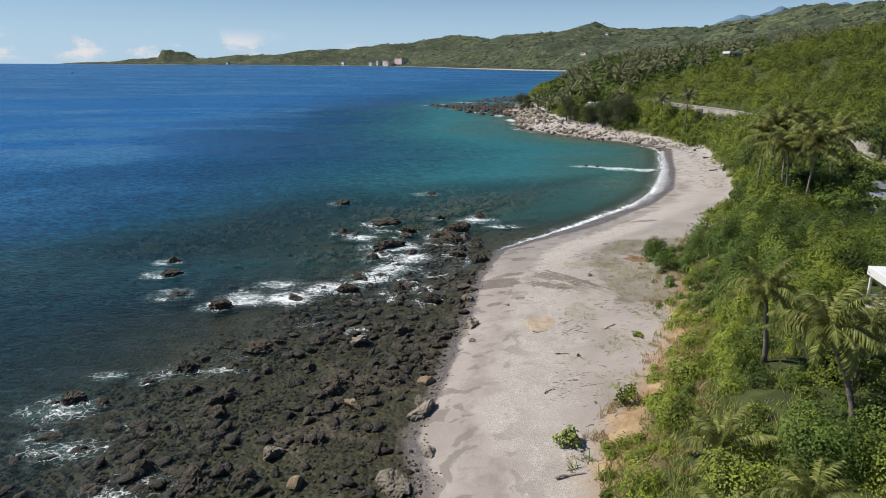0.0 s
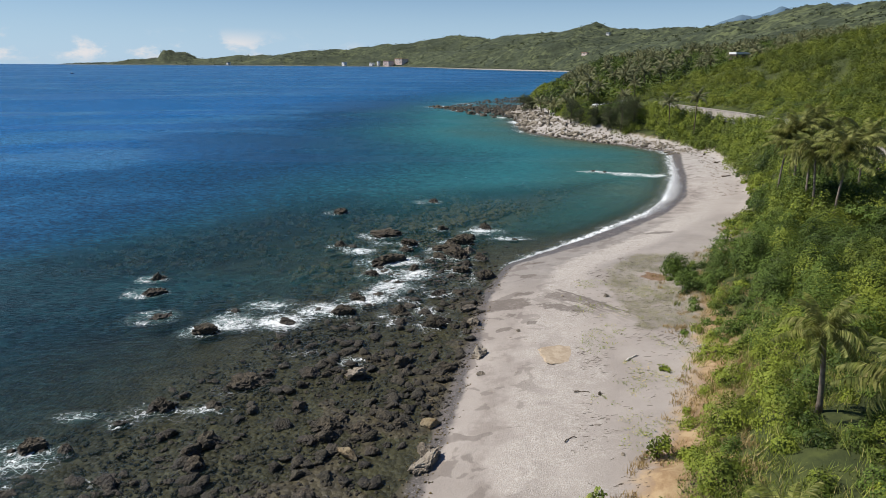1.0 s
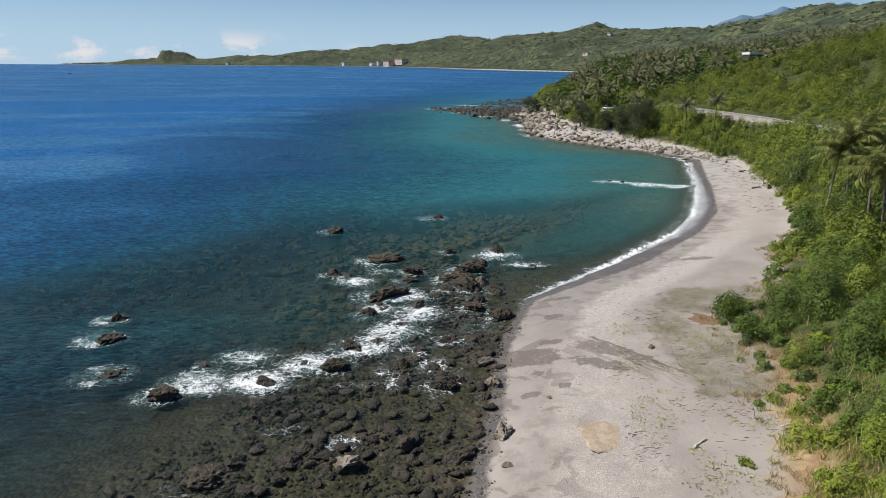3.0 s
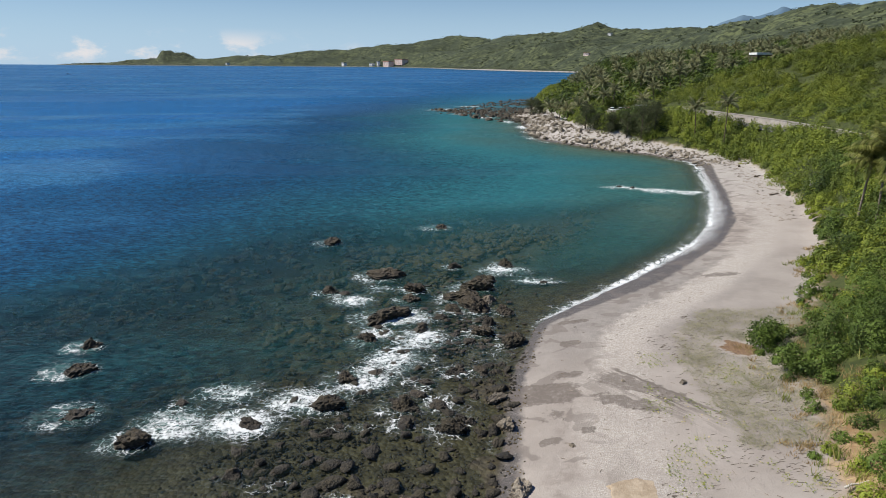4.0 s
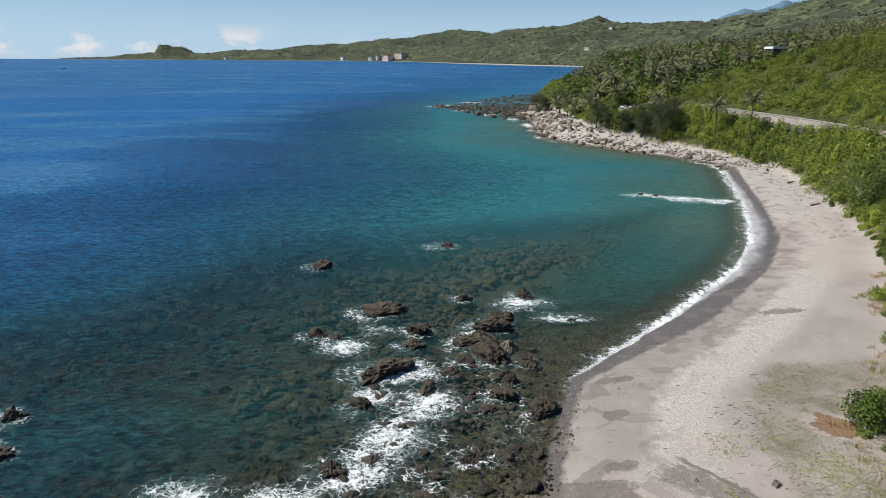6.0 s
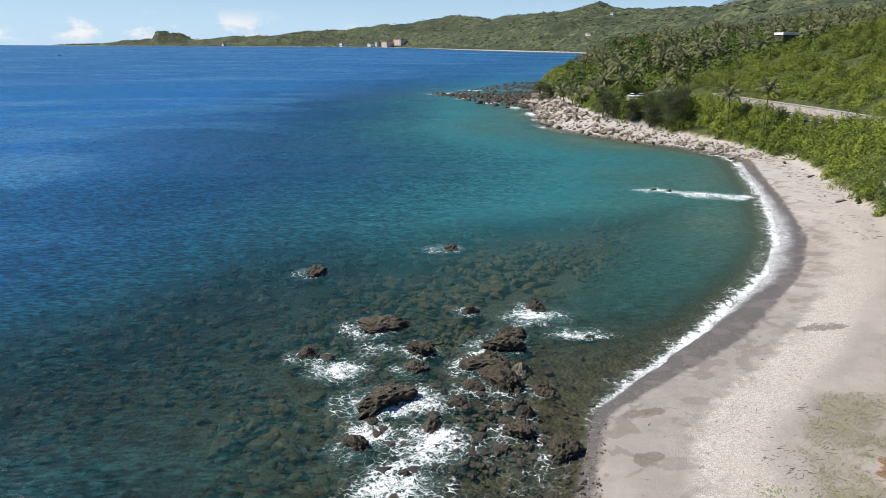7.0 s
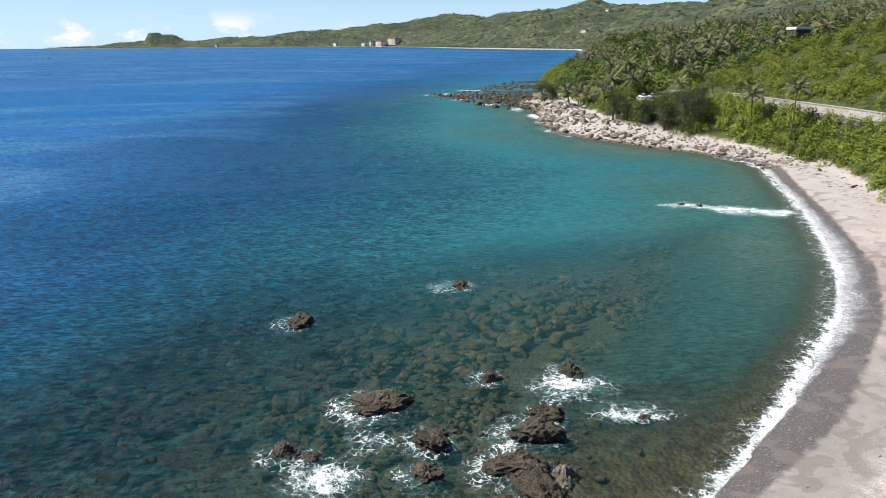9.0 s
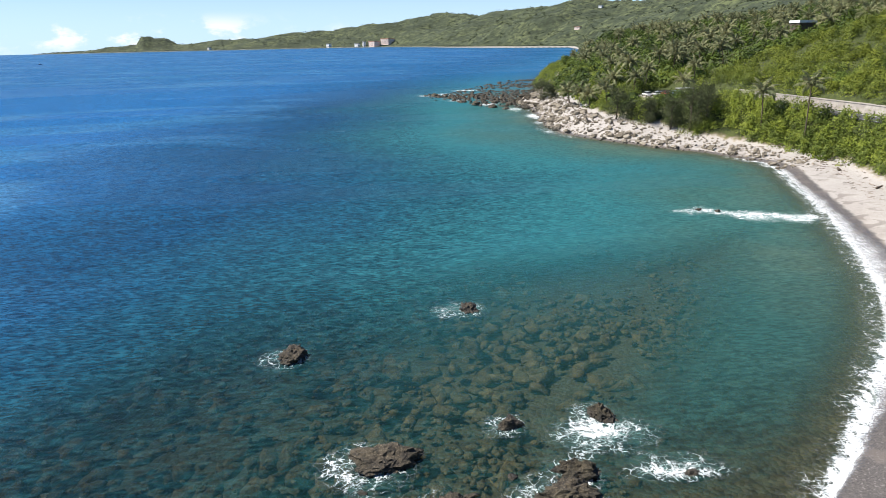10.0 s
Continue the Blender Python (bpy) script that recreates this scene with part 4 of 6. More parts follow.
reef_meshes = rock_set("reef_rock", range(1, 11), reef_rock, subdiv=4, flat=0.82, rough=0.42, cut=0.5)
small_reef_meshes = rock_set("reef_rock", range(11, 19), reef_rock, subdiv=3, flat=0.82, rough=0.42, cut=0.5)
pale_meshes = rock_set("boulder", range(21, 27), pale_rock, subdiv=4, flat=0.75, rough=0.4)
ochre_meshes = rock_set("boulder", range(31, 34), ochre_rock, subdiv=3, flat=0.7, rough=0.15)


def set_rock(name, me, x, y, r, label, group, sink=0.25, turn=None):
    ob = new(name, me)
    z = max(ground_z(x, y), -0.35)
    turn = RNG.uniform(0, 6.28) if turn is None else turn
    ob.matrix_basis = Matrix.LocRotScale((x, y, z + r * (0.36 - sink)), Euler((RNG.uniform(-0.2, 0.2), RNG.uniform(-0.2, 0.2), turn)), (r * 1.05, r * 1.05, r * RNG.uniform(0.75, 1.1) * (0.72 if r > 1.5 else 1.0)))
    return tagged(ob, label, "rock", group)


for k, (x, y, r) in enumerate(REEF_A + REEF_B + REEF_C):
    label = "dark pitted reef rock with white water round it" if y > 76 else "dark weathered reef rock standing in the shallows"
    if r >= 1.6:
        label = "large dark jagged reef rock washed by waves"
    set_rock("reef_rock", reef_meshes[k % 10] if r > 1.15 else small_reef_meshes[k % 8], x, y, r, label, "reef rocks", sink=0.4 if (x < -30 and y > 75) or y > 145 else 0.12 if y > 100 else 0.22)
for k, (x, y, r) in enumerate(PALE):
    set_rock("boulder", pale_meshes[k % 6], x, y, r, "pale pitted limestone boulder at the edge of the sand", "shore boulders", sink=0.15)
for k, (x, y, r) in enumerate(OCHRE):
    set_rock("boulder", ochre_meshes[k % 3], x, y, r, "smooth ochre boulder lying among dark rocks", "shore boulders", sink=0.12)


def rubble(name, xs, ys, zs, rs, mat, label, category="rocks", seed=3, flat=0.7, shapes=6, subdiv=2):
    """Countless small stones joined in one mesh."""
    rg = np.random.default_rng(seed)
    shape = []
    for k in range(shapes):
        me = rock_mesh("stone", 100 + seed * 10 + k, subdiv, flat, 0.55)
        v = np.empty(len(me.vertices) * 3, np.float32)
        me.vertices.foreach_get("co", v)
        fc = np.empty(len(me.polygons) * 3, np.int32)
        me.polygons.foreach_get("vertices", fc)
        shape.append((v.reshape(-1, 3), fc.reshape(-1, 3)))
        bpy.data.meshes.remove(me)
    V, F, base = [], [], 0
    for x, y, z, r in zip(xs, ys, zs, rs):
        v, fc = shape[rg.integers(shapes)]
        a = rg.uniform(0, 6.28)
        c, s_ = math.cos(a), math.sin(a)
        q = v * np.array([r, r, r * rg.uniform(0.7, 1.1)])
        V.append(np.stack([q[:, 0] * c - q[:, 1] * s_ + x, q[:, 0] * s_ + q[:, 1] * c + y, q[:, 2] + z], 1))
        F.append(fc + base)
        base += len(v)
    me = bpy.data.meshes.new(name)
    fill(me, np.concatenate(V), np.concatenate(F))
    me.materials.append(mat)
    return tagged(new(name, me), label, category, kind="stuff")


def scatter(n, x0, x1, y0, y1, keep, rg):
    x, y = rg.uniform(x0, x1, n), rg.uniform(y0, y1, n)
    ok = keep(x, y, rg.uniform(0, 1, n))
    return x[ok], y[ok]


def reef_keep(x, y, u):
    s = inland(x, y)
    left = np.interp(y, [30, 44, 51, 63, 73, 86, 94, 104], [-50, -36, -33, -24, -17, -12, -10, -4])
    inner = smooth((x - left + 5) / 8)
    gap = 0.5 + 0.35 * wave_noise(x, y, 0.45, 3) + 0.4 * wave_noise(x, y, 0.17, 8)
    return (s < 0.5) & (u < inner * gap * (1 - 0.85 * smooth((y - 82) / 20))) & (y < 110)


rg = np.random.default_rng(5)
rx, ry = scatter(11000, -52, 8, 30, 108, reef_keep, rg)
rr = 0.2 + 0.85 * rg.uniform(0, 1, len(rx)) ** 3.0
rubble("reef_rubble", rx, ry, np.maximum(ground(rx, ry), -0.3) + np.where(rg.uniform(0, 1, len(rr)) < 0.6, rr * 0.18, -0.3 * rr), rr, weedy_rock, "dark brown reef rubble lying in clear shallow water", seed=3, flat=0.6, shapes=10)
rx, ry = scatter(26000, -56, 8, 28, 106, reef_keep, rg)
rr = rg.uniform(0.1, 0.27, len(rx))
rubble("reef_cobbles", rx, ry, np.maximum(ground(rx, ry), -0.16) + rr * 0.1, rr, weedy_rock, "small dark cobbles covering the shallow reef", seed=9, flat=0.6, shapes=10, subdiv=1)
# drowned reef heads further out
cx, cy = scatter(15000, -80, 34, 78, 190, lambda x, y, u: (inland(x, y) < -4) & (u < np.clip(0.28 + 0.9 * wave_noise(x, y, 0.16, 6), 0.04, 1) * (1 - smooth((y - 150) / 40)) * (1 - smooth((-x - 38) / 40))), rg)
cr = 0.25 + 0.75 * rg.uniform(0, 1, len(cx)) ** 2.5
rubble("sea_bed_rocks", cx, cy, np.maximum(ground(cx, cy), -0.5) - cr * 0.36 - 0.06, cr, cobble_rock, "brown weedy rocks under clear water", seed=4, flat=0.55, subdiv=1)
hx_, hy_ = scatter(8000, -72, 30, 80, 182, lambda x, y, u: (inland(x, y) < -7) & (u < np.clip(0.2 + 0.6 * wave_noise(x, y, 0.14, 9), 0.03, 1) * (1 - smooth((y - 142) / 40)) * (1 - smooth((-x - 34) / 36))), rg)
hr = 0.5 + 1.2 * rg.uniform(0, 1, len(hx_)) ** 1.8
rubble("reef_heads", hx_, hy_, -0.62 - 0.3 * hr, hr, cobble_rock, "broad olive-brown reef heads just under the water", seed=15, flat=0.55, subdiv=2)
# low broken ledges round the shore rocks
lx, ly = rg.normal(1.5, 4.0, 190), rg.normal(101, 7.0, 190)
ok = inland(lx, ly) < 0.3
lx, ly = lx[ok], ly[ok]
lr = 0.22 + 0.6 * rg.uniform(0, 1, len(lx)) ** 2
rubble("reef_ledges", lx, ly, -0.12 + 0.14 * lr, lr, reef_rock, "low brown broken reef awash round the shore rocks", seed=12, flat=0.42)
# pebbles along the tide line
px_, py_ = scatter(5200, -6, 12, 34, 100, lambda x, y, u: (np.abs(inland(x, y) - 0.2) < 1.8 * u ** 0.5 + 0.2) & (wave_noise(x, y, 0.8, 2) > -0.4), rg)
pr = rg.uniform(0.05, 0.17, len(px_))
rubble("shore_pebbles", px_, py_, ground(px_, py_) + 0.01, pr, cobble_rock, "small dark wet stones along the waterline", seed=6, subdiv=1)
# outer rocks of the point
tx, ty = [], []
for k in range(330):
    t = rg.uniform(0, 1) ** 1.3
    tx.append(44 - 44 * t + rg.normal(0, 1.5 + 6 * (1 - t)))
    ty.append(436 + 52 * t + rg.normal(0, 5 + 22 * (1 - t)))
tx, ty = np.array(tx), np.array(ty)
for k in range(40):
    r = rg.uniform(1.2, 2.8)
    set_rock("reef_rock", small_reef_meshes[k % 8], tx[k], ty[k], r, "dark rock of the outer point with surf round it", "point rocks", sink=0.1)
# the broken rock flat off the point
fx2, fy2 = scatter(10000, 0, 95, 388, 640, lambda x, y, u: (x > np.interp(y, [388, 415, 450, 484, 524, 586, 615, 640], [40, 24, 8, 0, 16, 42, 54, 72]) + 34 * u ** 2) & (inland(x, y) < 3) & (wave_noise(x, y, 0.09, 3) > -0.35), rg)
fr2 = 0.45 + 1.9 * rg.uniform(0, 1, len(fx2)) ** 2.5
rubble("point_rock_flat", fx2, fy2, np.maximum(ground(fx2, fy2), -0.3) + 0.12 * fr2, fr2, weedy_rock, "broad flat of dark broken rocks off the point", seed=14, flat=0.5, subdiv=1)
rubble("point_rubble", tx[40:], ty[40:], np.maximum(ground(tx[40:], ty[40:]), -0.3) + 0.1, rg.uniform(0.8, 2.2, 290), reef_rock, "dark broken rocks off the point", seed=7)

# stone bank along the bay's far side
rip_meshes = rock_set("riprap_stone", range(41, 51), riprap_rock, subdiv=3, flat=0.8, rough=0.22)


def bank_spot(rg):
    a = rg.uniform(0, 1)
    pts = SHORE[17:29]
    seg = np.hypot(*np.diff(pts, axis=0).T)
    d = a * seg.sum()
    i = min(int(np.searchsorted(np.cumsum(seg), d)), len(seg) - 1)
    d -= seg[:i].sum()
    u = (pts[i + 1] - pts[i]) / seg[i]
    nrm = np.array([u[1], -u[0]])
    return pts[i] + u * d, nrm, a


count = 0
small = []
while count < 300:
    p, nrm, a = bank_spot(rg)
    h = rg.uniform(-0.5, 15) if a > 0.2 else rg.uniform(-0.5, 7)
    q = p + nrm * h
    size = rg.uniform(0.7, 1.8) * (0.6 + 0.5 * min(1, a * 3)) * (1.15 - 0.03 * h)
    lit = "pale beige riprap stone on the bank above the water" if h > 2 else "riprap stone with a dark wet foot at the waterline"
    set_rock("riprap_stone", rip_meshes[count % 10], q[0], q[1], size, lit, "riprap stones", sink=rg.uniform(-0.1, 0.2))
    count += 1
while len(small) < 2300:
    p, nrm, a = bank_spot(rg)
    q = p + nrm * rg.uniform(-0.8, 14)
    small.append((q[0], q[1], rg.uniform(0.2, 0.75)))
sm = np.array(small)
rubble("bank_stones", sm[:, 0], sm[:, 1], np.maximum(ground(sm[:, 0], sm[:, 1]), -0.2) + sm[:, 2] * 0.15, sm[:, 2], riprap_rock, "pale broken stones filling the bank", seed=8, subdiv=1)

# ---- foliage ----


def leaf_mesh(name, pts, nrm, size, aspect, mat, rg, tilt=0.6, tri=False):
    """One small quad or triangle per leaf, roughly facing its normal."""
    n = len(pts)
    nrm = nrm + rg.normal(0, tilt, (n, 3))
    nrm /= np.linalg.norm(nrm, axis=1)[:, None] + 1e-9
    ref = rg.normal(0, 1, (n, 3))
    u = np.cross(nrm, ref)
    u /= np.linalg.norm(u, axis=1)[:, None] + 1e-9
    v = np.cross(nrm, u)
    size = np.broadcast_to(size, (n,))[:, None]
    u, v = u * size * 0.5, v * size * 0.5 * aspect
    if tri:
        verts = np.stack([pts - u - v * 0.6, pts + u - v * 0.6, pts + v * 1.2], 1).reshape(-1, 3)
        faces = np.arange(3 * n).reshape(-1, 3)
    else:
        verts = np.stack([pts - u, pts - v + nrm * size * 0.08, pts + u, pts + v], 1).reshape(-1, 3)
        faces = np.arange(4 * n).reshape(-1, 4)
    me = bpy.data.meshes.new(name)
    fill(me, verts, faces)
    me.materials.append(mat)
    return me


def dome_leaves(bx, by, bz, br, bh, per, rg, low=-0.15):
    """Points and outward normals over the lumpy domes of many bushes."""
    k = len(bx)
    idx = np.repeat(np.arange(k), per)
    d = rg.normal(0, 1, (len(idx), 3))
    d[:, 2] = np.abs(d[:, 2]) * 1.1 + low
    d /= np.linalg.norm(d, axis=1)[:, None]
    lump = 1 + 0.22 * np.sin(d[:, 0] * 5 + idx) * np.sin(d[:, 1] * 6 + idx * 1.7) + 0.12 * np.sin(d[:, 2] * 9 + idx * 2.3)
    rad = lump * (1 - 0.45 * rg.uniform(0, 1, len(idx)) ** 2.2)
    pts = np.stack([bx[idx] + d[:, 0] * br[idx] * rad, by[idx] + d[:, 1] * br[idx] * rad, bz[idx] + d[:, 2] * bh[idx] * rad], 1)
    nrm = np.stack([d[:, 0] / br[idx], d[:, 1] / br[idx], d[:, 2] / bh[idx]], 1)
    nrm /= np.linalg.norm(nrm, axis=1)[:, None]
    nrm[:, 2] += 0.25
    return pts, nrm


def thicket(name, x, y, r, h, per, leaf, aspect, mat, label, category="shrubs", seed=1, sink=0.1, tri=True, tilt=0.36):
    rg = np.random.default_rng(seed)
    z = ground(x, y) - sink * h
    pts, nrm = dome_leaves(x, y, z, r, h, per, rg)
    me = leaf_mesh(name, pts, nrm, leaf * rg.uniform(0.6, 1.3, len(pts)), aspect, mat, rg, tilt=tilt, tri=tri)
    return tagged(new(name, me), label, category, kind="stuff")


CLEAR = [(26.6, 35.2, 2.0), (26.6, 45.2, 1.6), (53, 90, 2.2), (60.5, 104.5, 1.8), (15.3, 44, 2.3), (47.4, 56, 7.0), (43.0, 50.5, 5.5), (39.5, 46.0, 4.2), (69, 96, 5.5), (78, 116, 4.5), (79.5, 124, 4), (77.5, 307, 10.0)]


def free(x, y, margin=0.0):
    """True away from the road, its wall and the built plots."""
    gap, _ = road_gap(x, y)
    ok = (gap < -4.4 - margin) | (gap > 6.2 + margin) | (y > 330)
    for cx_, cy_, r in CLEAR:
        ok &= np.hypot(x - cx_, y - cy_) > r
    return ok


def shrub_zone(n, x0, x1, y0, y1, lo, hi, rg, extra=None):
    def keep(x, y, u):
        v = inland(x, y) - veg_edge(y)
        ok = (v > lo + 2.0 * wave_noise(x, y, 0.3, 4)) & (v < hi) & free(x, y)
        return ok if extra is None else ok & extra(x, y, u)
    return scatter(n, x0, x1, y0, y1, keep, rg)


def grassy(x, y):
    """How far tall grass takes the shrubs' place, 0 to 1."""
    v = inland(x, y) - veg_edge(y)
    return smooth((78 - y) / 25) * smooth((17 + 4 * wave_noise(x, y, 0.2, 7) - v) / 6)


rg = np.random.default_rng(21)
# near shrubs behind the beach: two kinds in drifts, thinner where the tall grass grows
bx, by = shrub_zone(4000, 8, 100, 16, 175, 0.5, 70, rg, lambda x, y, u: (x < 0.72 * (y + 12)) & (u < 1 - 0.22 * grassy(x, y)))
# the ellipse favours darker leaves behind the palms, standing in for shade there
kind = wave_noise(bx, by, 0.11, 2) + 0.35 * rg.normal(0, 1, len(bx)) - 0.5 * np.exp(-((bx - 32) / 7) ** 2 - ((by - 47) / 9) ** 2) - 0.45 * smooth((by - 78) / 20) * (1 - smooth((by - 135) / 30))
front = np.clip((inland(bx, by) - veg_edge(by)) / 8, 0.3, 1) * (1 - 0.25 * grassy(bx, by))
large = rg.uniform(0, 1, len(bx)) < 0.25 * front
br = np.where(large, rg.uniform(1.8, 3.3, len(bx)), rg.uniform(0.6, 1.4, len(bx))) * (0.5 + 0.5 * front)
bh = br * rg.uniform(0.9, 1.3, len(bx)) + np.where(large, 1.3, 0.1) * front + 2.2 * np.exp(-((bx - 65) / 10) ** 2 - ((by - 113) / 18) ** 2)
close = (by < 100) & (by >= 62)
next_ = by < 62
for sel, name, mat, label, per, sd, size in ((close & (kind > -0.1), "bright_shrubs", leaf_bright, "bright green leafy shrubs behind the beach", 800, 31, 0.19),
                                             (close & (kind <= -0.1), "deep_green_shrubs", leaf_deep, "deep green broad-leaved shrubs in a dense thicket", 800, 32, 0.19),
                                             (next_ & (kind > -0.3), "bright_shrubs", leaf_bright, "bright green small-leaved shrubs among tall grass", 1150, 48, 0.165),
                                             (next_ & (kind <= -0.3), "deep_green_shrubs", leaf_deep, "deep green small-leaved shrubs below the palms", 1150, 49, 0.165),
                                             (~close & ~next_ & (kind > -0.1), "bright_shrubs", leaf_bright, "bright green leafy shrubs behind the bay", 380, 38, 0.3),
                                             (~close & ~next_ & (kind <= -0.1), "deep_green_shrubs", leaf_deep, "deep green shrubs in a dense thicket behind the bay", 380, 39, 0.3)):
    thicket(name, bx[sel], by[sel], br[sel], bh[sel], (per * np.clip((br[sel] / 1.15) ** 1.8, 0.4, 3.6)).astype(int), size, 0.8, mat, label, seed=sd)
# looser scrub on the land beside and behind the way
ox, oy = scatter(2600, 8, 150, -150, 150, lambda x, y, u: (inland(x, y) - veg_edge(y) > 2) & (x > 0.72 * (y + 12) - 1) & free(x, y), rg)
orad = rg.uniform(1.4, 3.0, len(ox))
thicket("inland_scrub", ox, oy, orad, orad * rg.uniform(0.7, 1.2, len(ox)) + 0.5, 26, 1.4, 0.8, leaf_deep, "green scrub on the land behind the beach", seed=47)
# steep bank below the road
bx, by = shrub_zone(5400, 40, 145, 160, 660, 1.0, 40, rg)
br = rg.uniform(1.3, 3.0, len(bx))
bh = br * rg.uniform(0.8, 1.3, len(bx)) + 0.3
kind = wave_noise(bx, by, 0.09, 5)
thicket("bank_shrubs", bx[kind > -0.3], by[kind > -0.3], br[kind > -0.3], bh[kind > -0.3], 340, 0.38, 0.75, leaf_bright, "bright green scrub covering the steep bank below the road", seed=33)
thicket("dark_bank_shrubs", bx[kind <= -0.3], by[kind <= -0.3], br[kind <= -0.3], bh[kind <= -0.3], 340, 0.38, 0.75, leaf_deep, "dark green scrub on the bank below the road", seed=34)
# a ragged row along the outer edge of the road
ey = rg.uniform(112, 280, 620)
ex = np.interp(ey, ROAD[:, 1], ROAD[:, 0]) - 4.3 - 8.0 * rg.uniform(0, 1, 620) ** 1.8
er = rg.uniform(1.2, 2.3, 620)
thicket("roadside_shrubs", ex, ey, er, er * rg.uniform(0.9, 1.4, 620) + 2.3, 200, 0.48, 0.75, leaf_bright, "bright green scrub along the outer edge of the road", seed=46)
# thick scrub below the car park
vx, vy = rg.uniform(64, 90, 60), rg.uniform(291, 299.5, 60)
thicket("car_park_shrubs", vx, vy, rg.uniform(1.6, 2.6, 60), 13.4 - ground(vx, vy) + rg.uniform(-1.6, 0.2, 60), 260, 0.46, 0.75, leaf_bright, "green scrub on the bank below the car park", seed=51)
# scrub on the hill above the road
bx, by = scatter(3900, 95, 330, 100, 430, lambda x, y, u: (road_gap(x, y)[0] > 8.5) & (x < 0.72 * (y + 12) + 6) & (y < 318 + 0.42 * (x - 110)), rg)
br = rg.uniform(1.4, 4.3, len(bx))
bh = br * rg.uniform(0.85, 1.5, len(bx)) + 0.8
thicket("hill_scrub", bx, by, br, bh, 430, 0.42, 0.85, leaf_hill, "yellow-green scrub covering the hillside", seed=35, tilt=0.22)
# woods on the point and behind the hill
bx, by = scatter(4600, 50, 620, 290, 950, lambda x, y, u: (inland(x, y) > 16) & free(x, y, 1.0) & ((y > 318 + 0.42 * (x - 110))) & (x < 0.72 * (y + 12) + 6), rg)
br = rg.uniform(1.8, 5.6, len(bx))
bh = br * rg.uniform(0.6, 1.1, len(bx)) + rg.uniform(0.3, 1.8, len(bx))
thicket("point_woods", bx, by, br, bh, 115, 1.3, 0.85, leaf_forest, "dense mixed green woods on the point", "woods", seed=36, tilt=0.2)
hx2, hy2 = rg.uniform(166, 192, 22), rg.uniform(388, 399, 22)
thicket("hall_trees", hx2, hy2, np.full(22, 3.4), rg.uniform(6.0, 7.6, 22), 170, 1.3, 0.85, leaf_forest, "dark leafy trees in front of the hill building", "trees", seed=50)
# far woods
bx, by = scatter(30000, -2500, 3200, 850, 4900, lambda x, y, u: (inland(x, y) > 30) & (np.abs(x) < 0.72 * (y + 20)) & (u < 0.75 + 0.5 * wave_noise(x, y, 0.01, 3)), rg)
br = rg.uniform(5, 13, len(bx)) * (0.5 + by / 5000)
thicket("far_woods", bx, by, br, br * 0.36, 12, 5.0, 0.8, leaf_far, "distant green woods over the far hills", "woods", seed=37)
# dry grass and weeds along the front of the thicket
bx, by = shrub_zone(16000, 6, 60, 22, 130, -1.5, 8.0, rg, lambda x, y, u: u < np.clip(0.55 + 0.8 * wave_noise(x, y, 0.3, 9), 0.02, 1) * np.where(y < 72, 0.58, 0.4))


def tufts(name, x, y, h, blades, width, mat, label, seed, spread=0.25):
    rg = np.random.default_rng(seed)
    idx = np.repeat(np.arange(len(x)), blades)
    n = len(idx)
    root = np.stack([x[idx] + rg.normal(0, spread, n), y[idx] + rg.normal(0, spread, n), ground(x, y)[idx] - 0.03], 1)
    lean = np.stack([rg.normal(0, 0.45, n), rg.normal(0, 0.45, n), np.ones(n)], 1)
    tip = root + lean * (h[idx] * rg.uniform(0.5, 1.15, n))[:, None]
    a = rg.uniform(0, 6.28, n)
    w = np.stack([np.cos(a), np.sin(a), np.zeros(n)], 1) * width
    verts = np.stack([root - w, root + w, tip], 1).reshape(-1, 3)
    me = bpy.data.meshes.new(name)
    fill(me, verts, np.arange(3 * n).reshape(-1, 3))
    me.materials.append(mat)
    return tagged(new(name, me), label, "grass", kind="stuff")


hx_, hy_ = shrub_zone(9000, 8, 48, 18, 80, 1.5, 20, rg, lambda x, y, u: (x < 0.72 * (y + 12)) & (u < 0.36 * grassy(x, y)))
tufts("tall_grass", hx_, hy_, rg.uniform(0.5, 1.15, len(hx_)), 26, 0.03, leaf_grass, "tall yellow-green grass among the shrubs", 45, spread=0.4)
dry = wave_noise(bx, by, 0.4, 12) > -0.2
tufts("dry_grass", bx[dry], by[dry], rg.uniform(0.25, 0.7, dry.sum()), 24, 0.035, leaf_dry, "dry straw-coloured grass at the edge of the beach", 41)
tufts("green_grass", bx[~dry], by[~dry], rg.uniform(0.4, 1.1, (~dry).sum()), 16, 0.045, leaf_grass, "tall green and yellowing grass at the edge of the beach", 42)
gx2, gy2 = scatter(9500, 22, 46, 72, 102, lambda x, y, u: (np.abs(inland(x, y) - veg_edge(y) + 3.0) < 5.0) & (np.hypot(x - 29.6, (y - 90.3) * 1.1) > 2.6) & (u < 0.5 + 0.4 * wave_noise(x, y, 0.7, 3)), rg)


def ground_leaves(name, x, y, per, size, mat, label, seed, spread=0.3):
    """Low leaves lying close over the sand."""
    rgn = np.random.default_rng(seed)
    idx = np.repeat(np.arange(len(x)), per)
    n = len(idx)
    qx, qy = x[idx] + rgn.normal(0, spread, n), y[idx] + rgn.normal(0, spread, n)
    pts = np.stack([qx, qy, ground(qx, qy) + rgn.uniform(0.02, 0.14, n)], 1)
    me = leaf_mesh(name, pts, np.tile((0.0, 0.0, 1.0), (n, 1)), size * rgn.uniform(0.6, 1.4, n), 0.6, mat, rgn, tilt=0.3, tri=True)
    return tagged(new(name, me), label, "plants", kind="stuff")


